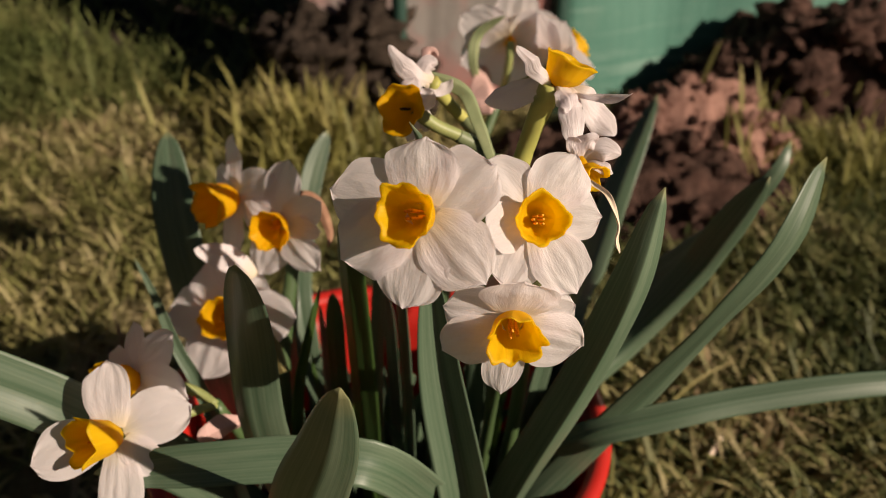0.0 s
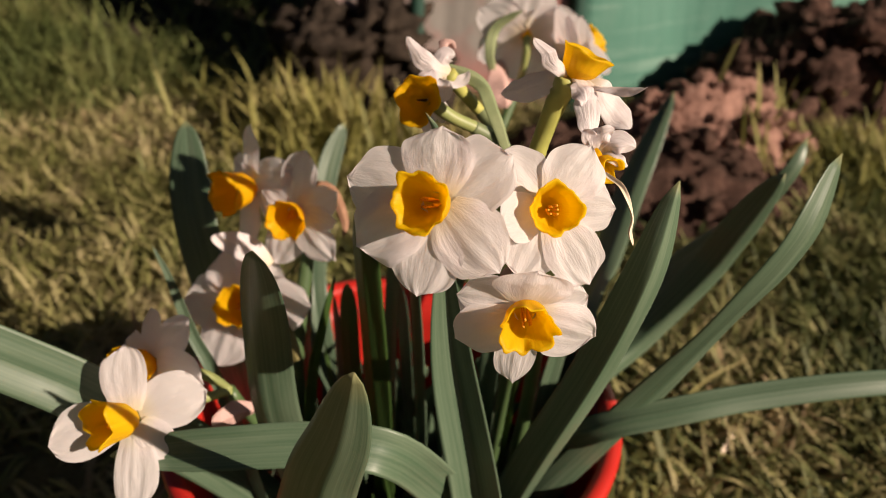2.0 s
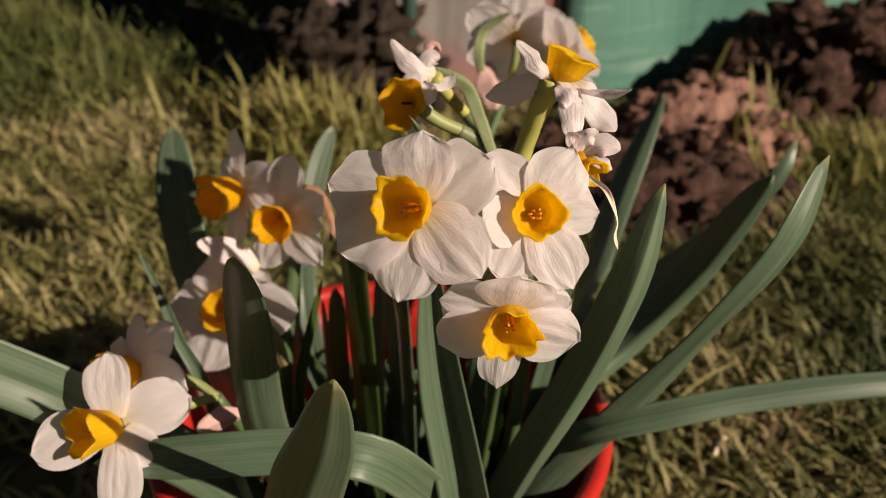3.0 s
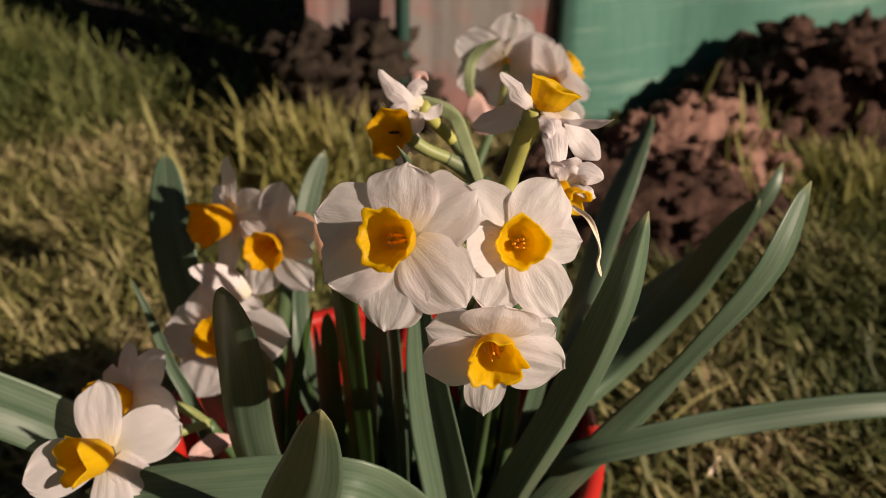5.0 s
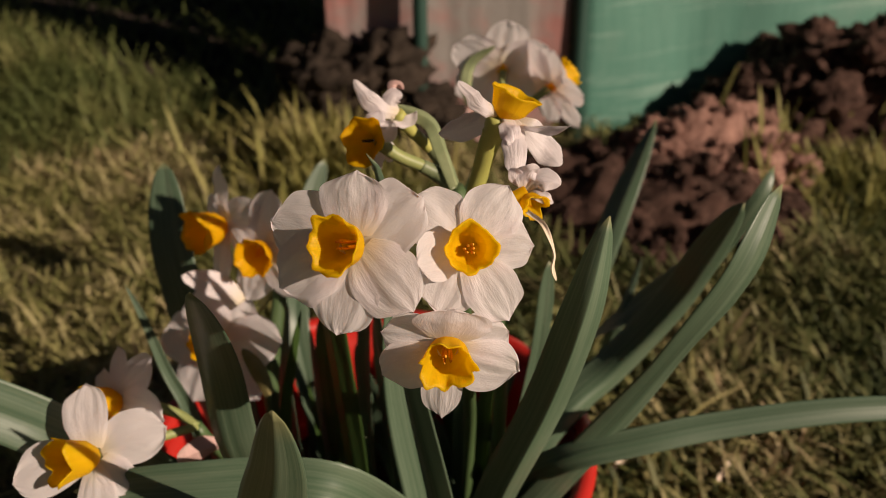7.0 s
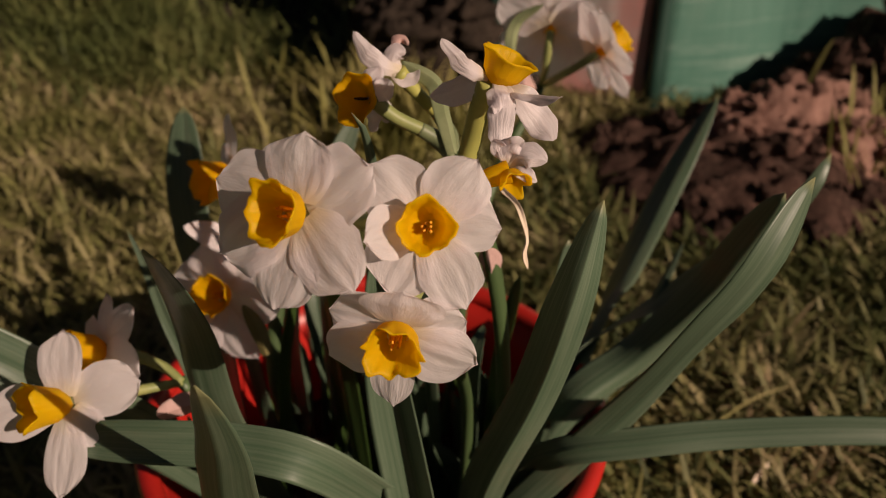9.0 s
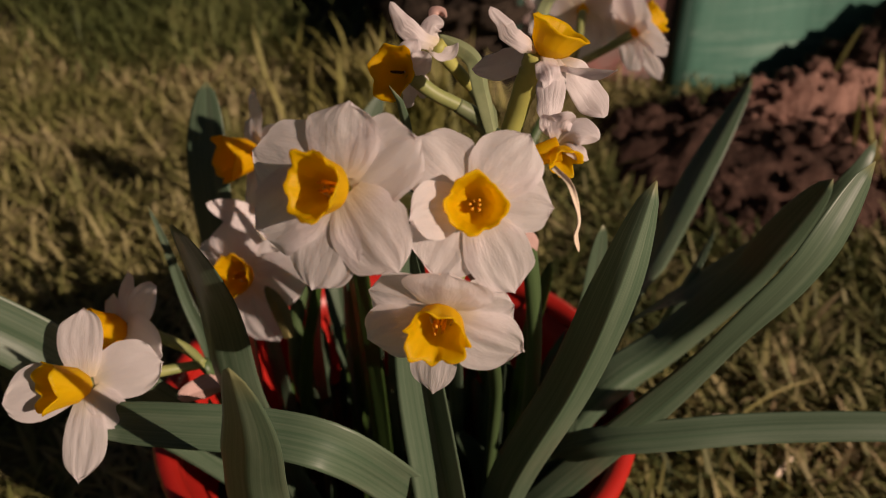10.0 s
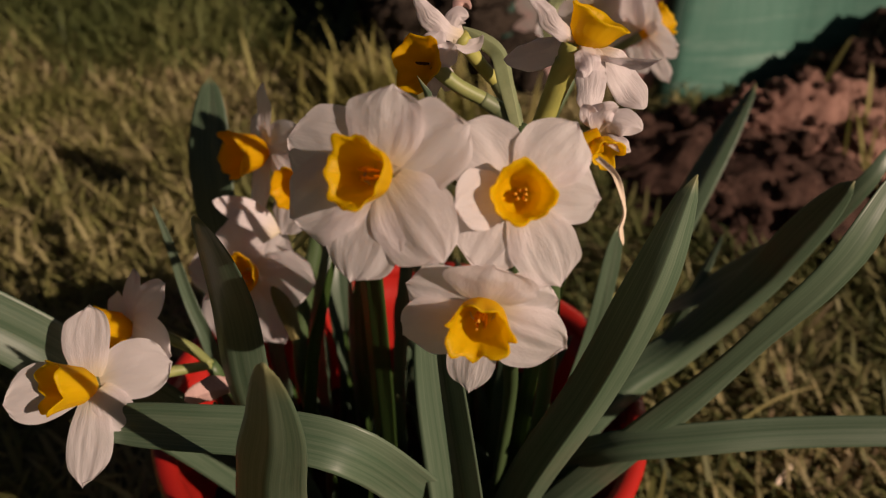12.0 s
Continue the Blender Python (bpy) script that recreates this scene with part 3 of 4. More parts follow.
def build_soil():
    rng = np.random.default_rng(11)
    verts, fs = [], []
    rings, seg = 26, 90
    for j in range(rings):
        for k in range(seg):
            r = 0.0955 * j / (rings - 1)
            a = 2 * math.pi * k / seg
            p = Vector((POT.x + r * math.cos(a), POT.y + r * math.sin(a), 0))
            verts.append((p.x, p.y, 0.084 + 0.006 * noise.fractal(p * 60, 0.8, 2.0, 5)))
    for j in range(rings - 1):
        for k in range(seg):
            a, b = j * seg + k, j * seg + (k + 1) % seg
            fs.append((a, b, b + seg, a + seg))
    tagged(link_mesh("potting_soil", verts, fs, SOIL), "dark damp potting soil inside the red pot", "soil")


build_soil()

# ---- leaves ----
STRAP = "grey-green strap-shaped daffodil leaf "
leaf(STRAP + "standing upright, rounded tip", [(-0.092, 0.322, 0.082), (-0.105, 0.332, 0.171), (-0.114, 0.347, 0.195), (-0.126, 0.365, 0.243), (-0.130, 0.385, 0.284)], 0.0255, (-0.80, -0.60, 0.10), twist_to=(-0.05, -0.90, 0.42), fold=0.12, tip=0.2, seed=1)
leaf(STRAP + "leaning away, pale in sun", [(-0.060, 0.372, 0.082), (-0.075, 0.39, 0.171), (-0.077, 0.42, 0.197), (-0.072, 0.441, 0.23), (-0.063, 0.456, 0.253)], 0.0145, (0.3, -0.85, 0.3), fold=0.25, seed=2)
leaf(STRAP + "in dappled shade, tip upright", [(-0.050, 0.285, 0.082), (-0.063, 0.258, 0.170), (-0.066, 0.240, 0.227), (-0.064, 0.230, 0.274), (-0.056, 0.203, 0.327)], 0.0195, (-0.25, -0.90, 0.22), fold=-0.50, crease=-0.25, tip=0.22, seed=3, taper=0.85)
leaf(STRAP + "arching forward with a yellowed tip", [(-0.045, 0.262, 0.082), (-0.054, 0.217, 0.174), (-0.043, 0.192, 0.239), (-0.031, 0.174, 0.283), (-0.023, 0.158, 0.322)], 0.0280, (-0.12, -0.94, 0.22), mat=LEAF_YELLOWED, fold=-0.60, crease=0.1, seed=4, taper=0.9, tip=0.48)
leaf(STRAP + "bent flat across the pot", [(0.012, 0.290, 0.082), (0.009, 0.250, 0.164), (-0.005, 0.228, 0.210), (-0.021, 0.213, 0.240), (-0.046, 0.214, 0.242), (-0.077, 0.214, 0.239), (-0.120, 0.219, 0.229)], 0.0172, (0.1, -0.75, 0.55), fold=0.12, seed=5, taper=0.8)
leaf(STRAP + "lying out over the rim, broad", [(-0.060, 0.300, 0.082), (-0.100, 0.262, 0.183), (-0.125, 0.237, 0.236), (-0.145, 0.228, 0.260), (-0.171, 0.216, 0.286), (-0.202, 0.204, 0.300)], 0.0230, (0.25, -0.75, 0.6), fold=0.15, seed=6)
leaf(STRAP + "in the middle, mostly shaded", [(0.012, 0.285, 0.082), (0.015, 0.240, 0.168), (0.012, 0.236, 0.201), (0.002, 0.244, 0.254), (-0.003, 0.248, 0.300)], 0.0200, (-0.15, -0.92, 0.20), fold=0.9, tip=0.35, seed=7, taper=0.85)
leaf(STRAP + "folded, with one lit wing", [(0.020, 0.295, 0.082), (0.035, 0.249, 0.192), (0.052, 0.235, 0.256), (0.061, 0.224, 0.305), (0.067, 0.230, 0.338)], 0.0175, (0.06, -0.95, 0.22), fold=-1.2, crease=0.0, tip=0.22, seed=8, taper=0.9)
leaf(STRAP + "long, leaning away behind the others", [(0.030, 0.320, 0.082), (0.059, 0.370, 0.152), (0.087, 0.440, 0.169), (0.111, 0.493, 0.196), (0.141, 0.536, 0.244)], 0.0270, (-0.58, -0.76, 0.12), fold=-0.50, crease=0.4, seed=9, tip=0.4)
leaf(STRAP + "splayed outward, dark inner face", [(0.025, 0.318, 0.082), (0.060, 0.328, 0.161), (0.093, 0.346, 0.188), (0.118, 0.346, 0.226), (0.127, 0.340, 0.252), (0.139, 0.329, 0.291)], 0.0175, (-0.30, -0.90, 0.22), fold=-0.95, crease=0.30, tip=0.2, seed=10, taper=0.8)
leaf(STRAP + "long and arching outward, frosted by light", [(0.020, 0.300, 0.082), (0.048, 0.282, 0.150), (0.086, 0.267, 0.228), (0.103, 0.251, 0.277), (0.113, 0.248, 0.299), (0.120, 0.251, 0.314), (0.130, 0.266, 0.331)], 0.0165, (0.05, -0.90, 0.40), twist_to=(0.60, -0.76, 0.28), fold=-0.25, tip=0.11, seed=11, taper=1.0)
leaf(STRAP + "behind the splayed ones, pale tip", [(0.035, 0.330, 0.082), (0.059, 0.331, 0.147), (0.129, 0.380, 0.203), (0.159, 0.373, 0.267), (0.168, 0.383, 0.283)], 0.0105, (0.0, -0.85, 0.4), fold=-0.3, seed=12)
leaf(STRAP + "hanging level far out over the rim", [(0.022, 0.305, 0.082), (0.043, 0.285, 0.165), (0.062, 0.270, 0.199), (0.093, 0.267, 0.213), (0.127, 0.271, 0.219), (0.174, 0.275, 0.224), (0.225, 0.279, 0.224)], 0.0120, (0.25, -0.62, 0.75), fold=-0.3, seed=13, taper=0.9)
leaf(STRAP + "broad and dark behind the splayed ones", [(0.020, 0.330, 0.082), (0.049, 0.354, 0.146), (0.078, 0.390, 0.165), (0.109, 0.402, 0.184), (0.132, 0.389, 0.218), (0.142, 0.385, 0.236)], 0.0200, (-0.97, -0.02, 0.15), fold=-0.1, seed=14)
leaf("thin dark daffodil leaf with a withered tip", [(-0.085, 0.300, 0.082), (-0.103, 0.297, 0.191), (-0.114, 0.303, 0.218), (-0.122, 0.308, 0.245), (-0.128, 0.311, 0.260)], 0.0070, (0.1, -0.8, 0.4), fold=0.4, seed=15, tip=0.5)
leaf("short dark green daffodil leaf between longer ones", [(0.050, 0.345, 0.082), (0.080, 0.370, 0.137), (0.099, 0.395, 0.168), (0.119, 0.425, 0.206)], 0.0095, (-0.75, -0.58, 0.2), fold=-0.4, seed=16, tip=0.4)
leaf("short daffodil leaf with a rounded tip", [(0.040, 0.340, 0.082), (0.047, 0.341, 0.139), (0.054, 0.339, 0.189), (0.057, 0.337, 0.220), (0.059, 0.338, 0.256)], 0.0095, (0.35, -0.85, 0.3), fold=0.2, seed=17)
leaf("small pale daffodil shoot in the pot", [(0.050, 0.326, 0.08), (0.053, 0.321, 0.126), (0.057, 0.309, 0.179)], 0.0045, (0.2, -0.85, 0.3), fold=0.2, seed=18, tip=0.3)
leaf("thin dark blade standing behind the largest flower", [(0.000, 0.305, 0.082), (-0.004, 0.276, 0.230), (-0.0053, 0.2585, 0.3289), (-0.0096, 0.2555, 0.3471)], 0.0048, (-0.2, -0.85, 0.4), fold=-0.6, seed=19, tip=0.12)
leaf("thin bright green daffodil leaf among dark ones", [(-0.0766, 0.318, 0.08), (-0.0644, 0.306, 0.1841), (-0.0572, 0.302, 0.2208), (-0.0486, 0.3, 0.2543)], 0.0062, (0.55, -0.8, 0.2), mat=LEAF_YOUNG, fold=0.3, seed=22, tip=0.4)
rng_in = np.random.default_rng(21)
INNER = [
    ((-0.076, 0.362), (-0.0747, 0.35, 0.1757), (-0.0731, 0.366, 0.2209), 0.0125),
    ((-0.035, 0.322), (-0.0349, 0.3, 0.2071), (-0.0361, 0.285, 0.2944), 0.0165),
    ((-0.03, 0.342), (-0.0285, 0.33, 0.1824), (-0.0252, 0.335, 0.2483), 0.01),
    ((-0.013, 0.312), (-0.0146, 0.3, 0.2044), (-0.0171, 0.29, 0.2739), 0.008),
    ((0.017, 0.341), (0.0193, 0.329, 0.1847), (0.023, 0.342, 0.2027), 0.011),
    ((0.026, 0.342), (0.0312, 0.33, 0.1843), (0.0396, 0.335, 0.2378), 0.011),
    ((-0.086, 0.337), (-0.0887, 0.325, 0.1847), (-0.0936, 0.33, 0.2278), 0.0115),
    ((-0.081, 0.282), (-0.0842, 0.27, 0.1619), (-0.0891, 0.262, 0.2036), 0.01),
    ((-0.056, 0.357), (-0.0569, 0.345, 0.1499), (-0.0581, 0.35, 0.2083), 0.007),
    ((-0.05, 0.352), (-0.0502, 0.34, 0.1697), (-0.0503, 0.345, 0.2187), 0.0125),
    ((-0.034, 0.362), (-0.0344, 0.35, 0.1732), (-0.0349, 0.352, 0.1988), 0.009),
    ((-0.004, 0.352), (-0.005, 0.34, 0.1749), (-0.0071, 0.342, 0.2286), 0.013),
    ((-0.021, 0.357), (-0.0225, 0.345, 0.1702), (-0.0253, 0.352, 0.2147), 0.011),
    ((-0.089, 0.377), (-0.0894, 0.365, 0.1594), (-0.0903, 0.372, 0.1918), 0.011),
]
for k, (foot, mid, top, w) in enumerate(INNER):
    leaf("inner daffodil leaf in the shade of the clump", [(*foot, 0.08), mid, top], w, (rng_in.uniform(-1.1, -0.35), -0.75, 0.2), fold=rng_in.uniform(-0.5, 0.5), seed=40 + k,
         mat=LEAF_YOUNG if k % 4 == 1 else LEAF, taper=0.85)
for k in range(34):
    a, r = rng_in.uniform(-0.5, 3.6), rng_in.uniform(0.02, 0.088)
    x, y = POT.x + r * math.cos(a), POT.y + r * math.sin(a)
    dx, dy = rng_in.uniform(-0.02, 0.02, 2)
    h = rng_in.uniform(0.035, 0.085)
    leaf("short dark leaf low in the clump", [(x, y, 0.08), (x + dx * 0.4, y + dy * 0.4, 0.085 + h * 0.6), (x + dx, y + dy, 0.085 + h)], rng_in.uniform(0.006, 0.012),
         (rng_in.uniform(-1.0, 0.6), -0.8, 0.2), fold=rng_in.uniform(-0.5, 0.5), seed=110 + k, tip=0.35, steps=16, group="short leaves in the pot")
for k in range(26):
    a, r = rng_in.uniform(0, 6.28), rng_in.uniform(0.01, 0.085)
    x, y = POT.x + r * math.cos(a), POT.y + r * math.sin(a)
    dx, dy = rng_in.uniform(-0.02, 0.02, 2)
    h = rng_in.uniform(0.03, 0.09)
    leaf("thin grass-like shoot in the pot", [(x, y, 0.08), (x + dx * 0.5, y + dy * 0.5, 0.085 + h * 0.6), (x + dx, y + dy, 0.085 + h)], 0.003, (0, -0.9, 0.3),
         fold=0.3, seed=70 + k, mat=LEAF_YOUNG, tip=0.5, steps=12, group="thin shoots in the pot")

# ---- stalks ----
UMB_A = (0.022, 0.232, 0.318)
UMB_H = (0.019, 0.276, 0.324)
UMB_D = (-0.066, 0.336, 0.246)
UMB_G = (-0.086, 0.258, 0.226)
UMB_J = (0.036, 0.490, 0.262)
stalk([(0.018, 0.310, 0.08), (0.023, 0.288, 0.193), (0.023, 0.257, 0.255), UMB_A], 0.0033, "green flower stalk carrying three open daffodils")
stalk([(0.030, 0.325, 0.08), (0.036, 0.305, 0.179), (0.036, 0.287, 0.243), (0.030, 0.280, 0.29), UMB_H], 0.0041, "green flower stalk carrying faded daffodils")
stalk([(-0.050, 0.325, 0.08), (-0.071, 0.312, 0.175), UMB_D], 0.0036, "dark green stalk of the smaller daffodils")
stalk([(-0.060, 0.300, 0.08), (-0.078, 0.275, 0.180), UMB_G], 0.0032, "green stalk bending out over the rim")
stalk([(-0.005, 0.385, 0.08), (0.010, 0.430, 0.205), UMB_J], 0.0030, "pale green stalk of the far daffodils")

# ---- flowers ----
WHITE = "white daffodil with a yellow trumpet, "
flower(WHITE + "wide open, largest of the pot", (-0.0043, 0.1867, 0.3529), (-0.24, -0.83, 0.48),
       [(172, 0.0248, 0.0), (92, 0.0190, 0.001), (40, 0.0225, 0.001), (-37, 0.0235, 0.0), (-92, 0.0237, 0.001), (-144, 0.0235, 0.0)], (0.0080, 0.0046, 0.0069), 1, UMB_A, 0.0192, frill=1.3, crumple=0.45, tilt=(-0.46, -0.77, 0.44), peak=0.55)
flower(WHITE + "wide open, petals slightly creased", (0.0246, 0.1956, 0.3468), (0.12, -0.85, 0.5),
       [(133, 0.0205, 0.0, 0.017), (54, 0.0200, 0.0, 0.0165), (-3, 0.0180, 0.0, 0.0145), (-65, 0.0222, 0.001, 0.0155), (-119, 0.0194, 0.0), (-166, 0.0150, 0.008, 0.0135)], (0.0070, 0.0042, 0.0060), 2, UMB_A, 0.0182, frill=1.25, crumple=0.50, lobes=4, peak=0.55)
flower(WHITE + "nodding, with a notched trumpet", (0.0193, 0.1838, 0.3232), (0.03, -0.97, 0.12),
       [(168, 0.0185, -0.002), (-152, 0.0205, -0.002), (-94, 0.0245, -0.002, 0.0115), (-24, 0.0215, -0.002), (14, 0.0170, -0.001), (82, 0.0140, 0.004, 0.021)], (0.0078, 0.0050, 0.0066), 3, UMB_A, 0.0165, frill=1.6, crumple=0.45, peak=0.55, tilt=(0.02, -0.99, 0.02))
flower(WHITE + "facing outward above the rim", (-0.1103, 0.2225, 0.2436), (0.08, -0.79, 0.61),
       [(-165, 0.0290, 0.003, 0.0195), (96, 0.0263, 0.001, 0.0165), (20, 0.0270, -0.001, 0.0200), (-46, 0.0185, -0.001, 0.0140), (-89, 0.0330, 0.002, 0.0155), (140, 0.0120, -0.004, 0.012)], (0.0130, 0.0052, 0.0076), 4, UMB_G, 0.0195, frill=1.3, tilt=(-0.62, -0.66, 0.42), crumple=0.38, peak=0.58)
flower(WHITE + "partly hidden behind another", (-0.1129, 0.2549, 0.2411), (-0.60, -0.65, 0.40),
       [(64, 0.0290, 0.0, 0.0165), (16, 0.0330, 0.0, 0.0175), (120, 0.022, 0.0), (-55, 0.019, 0.0), (-120, 0.020, 0.0), (175, 0.020, 0.0)], (0.0120, 0.0055, 0.0075), 5, UMB_G, 0.014, corona=CORONA_OLD)
flower_m = flower(WHITE + "smaller, half behind a leaf", (-0.0946, 0.3231, 0.2202), (-0.15, -0.82, 0.52),
       [(-176, 0.0310, 0.0), (116, 0.0270, 0.002), (66, 0.0270, 0.0), (8, 0.0330, 0.004), (-47, 0.0340, 0.002), (-110, 0.0320, 0.0)], (0.0115, 0.0055, 0.0084), 6, UMB_D, 0.0245, corona=CORONA_OLD, crumple=0.45, peak=0.56)
verts, fs, uvs = strap([(0.0124, -0.0023, 0.0220), (0.0074, -0.0020, 0.0300), (0.0000, -0.0051, 0.0365), (-0.0087, -0.0091, 0.0416)], 0.0120, (0.25, -0.75, 0.6), thick=0.0004, fold=-0.25, tip=0.55, taper=0.7, steps=26, wave=0.12, seed=61)
link_mesh("petal", verts, fs, PETAL, flower_m, uvs=uvs)
flower(WHITE + "seen from its side", (-0.0896, 0.3433, 0.2717), (-0.64, -0.73, 0.12),
       [(86, 0.0310, 0.004, 0.0115), (34, 0.0290, -0.004), (-20, 0.026, -0.004), (-84, 0.0330, 0.004, 0.0150), (-135, 0.0220, -0.004), (160, 0.0200, -0.004)], (0.0145, 0.0062, 0.0092), 7, UMB_D, 0.0180, corona=CORONA_OLD, crumple=0.55)
flower(WHITE + "fading, petals curled", (-0.0690, 0.3280, 0.2675), (-0.22, -0.93, 0.15),
       [(80, 0.0285, -0.002, 0.017), (32, 0.0255, 0.004, 0.015), (2, 0.0215, 0.006, 0.011), (-42, 0.0275, 0.004, 0.0165), (-108, 0.0270, 0.002, 0.0175), (150, 0.0170, 0.0, 0.013)], (0.0095, 0.0052, 0.0080), 8, UMB_D, 0.0165, corona=CORONA_OLD, crumple=0.6)


def limp_petal(root, points, width, faces_to, seed, mat=None, **kw):
    """A drooping or curled petal that follows a line in the world, as a part of its flower."""
    o = np.array(root.location)
    opts = dict(thick=0.0003, fold=-0.25, taper=0.40, tip=0.42, steps=30, wave=0.18, seed=seed)
    opts.update(kw)
    verts, fs, uvs = strap([np.array(p) - o for p in points], width, faces_to, **opts)
    verts = [q + 0.0009 * np.array(noise.noise_vector(Vector(q * 210.0 + seed))) for q in verts]
    return link_mesh("petal", verts, fs, mat or PETAL, root, uvs=uvs)


def throat(root, points, radii, mat, name="flower_tube", label="yellowish green flower tube"):
    """The tube below a flower, or the seed vessel below the tube."""
    o = np.array(root.location)
    v2, f2, u2 = tube_mesh([np.array(p) - o for p in points], radii, 14, 20)
    return link_mesh(name, v2, f2, mat, root, label, u2)


def trumpet(root, place, tilt, size, seed, frill, lobes, mat, label="ruffled yellow trumpet"):
    cn, c1, c2 = axes(tilt)
    off = np.array(place) - np.array(root.location)
    verts, fs, uvs = corona_mesh(cn, c1, c2, *size, seed, frill, lobes)
    return link_mesh("corona", [q + off for q in verts], fs, mat, root, label, uvs)


def faded_flower():
    root = thing("daffodil_flower", (0.0326, 0.2467, 0.3633), "faded white daffodil facing up, petals hanging, trumpet bright yellow", "flower", FLOWERS)
    limp_petal(root, [(0.0335, 0.2500, 0.3615), (0.0285, 0.2550, 0.3590), (0.0215, 0.2570, 0.3555), (0.0142, 0.2579, 0.3525)], 0.0092, (-0.1, -0.75, 0.65), 201, wave=0.10)
    limp_petal(root, [(0.0325, 0.2455, 0.3640), (0.0290, 0.2390, 0.3690), (0.0252, 0.2345, 0.3745), (0.0213, 0.2368, 0.3787)], 0.0052, (0.25, -0.9, 0.2), 202, wave=0.45, fold=-0.5)
    limp_petal(root, [(0.0370, 0.2430, 0.3628), (0.0430, 0.2385, 0.3634), (0.0490, 0.2345, 0.3650), (0.0532, 0.2300, 0.3676)], 0.0034, (0.1, -0.6, 0.8), 203, fold=-0.7, tip=0.25)
    limp_petal(root, [(0.0380, 0.2455, 0.3630), (0.0422, 0.2428, 0.3608), (0.0475, 0.2438, 0.3545), (0.0515, 0.2385, 0.3502)], 0.0094, (0.35, -0.85, 0.35), 204, fold=-0.2, tip=0.34)
    limp_petal(root, [(0.0358, 0.2455, 0.3633), (0.0378, 0.2400, 0.3624), (0.0382, 0.2320, 0.3588), (0.0376, 0.2262, 0.3520)], 0.0072, (0.1, -0.9, 0.35), 205, fold=-0.35)
    limp_petal(root, [(0.0340, 0.2440, 0.3640), (0.0362, 0.2388, 0.3640), (0.0374, 0.2350, 0.3612), (0.0370, 0.2342, 0.3585)], 0.0064, (0.2, -0.9, 0.3), 206, wave=0.6, fold=-0.6)
    trumpet(root, (0.0356, 0.2466, 0.3642), (0.40, 0.18, 0.88), (0.0072, 0.0046, 0.0072), 10, 0.75, 5, CORONA)
    throat(root, [(0.0225, 0.2450, 0.3215), (0.0262, 0.2512, 0.3361), (0.0300, 0.2492, 0.3520), (0.0338, 0.2467, 0.3638)], [0.0030, 0.0029, 0.0031, 0.0040], TUBE_YELLOW)


def withered_flower():
    root = thing("daffodil_flower", (0.0412, 0.2262, 0.3477), "withered white daffodil with limp petals and shrunken trumpet", "flower", FLOWERS)
    limp_petal(root, [(0.0408, 0.2262, 0.3485), (0.0442, 0.2252, 0.3518), (0.0478, 0.2240, 0.3530), (0.0512, 0.2236, 0.3512)], 0.0068, (0.2, -0.8, 0.5), 211, fold=-0.4)
    limp_petal(root, [(0.0405, 0.2268, 0.3490), (0.0408, 0.2262, 0.3525), (0.0425, 0.2258, 0.3552), (0.0446, 0.2262, 0.3562)], 0.0062, (0.1, -0.9, 0.3), 212, wave=0.4)
    limp_petal(root, [(0.0412, 0.2250, 0.3482), (0.0442, 0.2225, 0.3492), (0.0472, 0.2212, 0.3485), (0.0490, 0.2215, 0.3470)], 0.0042, (0.1, -0.7, 0.7), 213, wave=0.4, fold=-0.6)
    limp_petal(root, [(0.0405, 0.2260, 0.3490), (0.0392, 0.2242, 0.3480), (0.0394, 0.2215, 0.3455)], 0.0050, (-0.3, -0.9, 0.2), 214, wave=0.4)
    limp_petal(root, [(0.0405, 0.2262, 0.3495), (0.0386, 0.2262, 0.3520), (0.0380, 0.2258, 0.3560)], 0.0048, (-0.2, -0.9, 0.3), 215, wave=0.3)
    trumpet(root, (0.0416, 0.2225, 0.3476), (0.42, -0.85, -0.15), (0.0046, 0.0026, 0.0036), 11, 1.9, 4, CORONA)
    throat(root, [(0.0330, 0.2220, 0.3450), (0.0370, 0.2225, 0.3466), (0.0414, 0.2240, 0.3478)], [0.0020, 0.0028, 0.0032], CORONA_OLD, label="deep yellow flower tube")


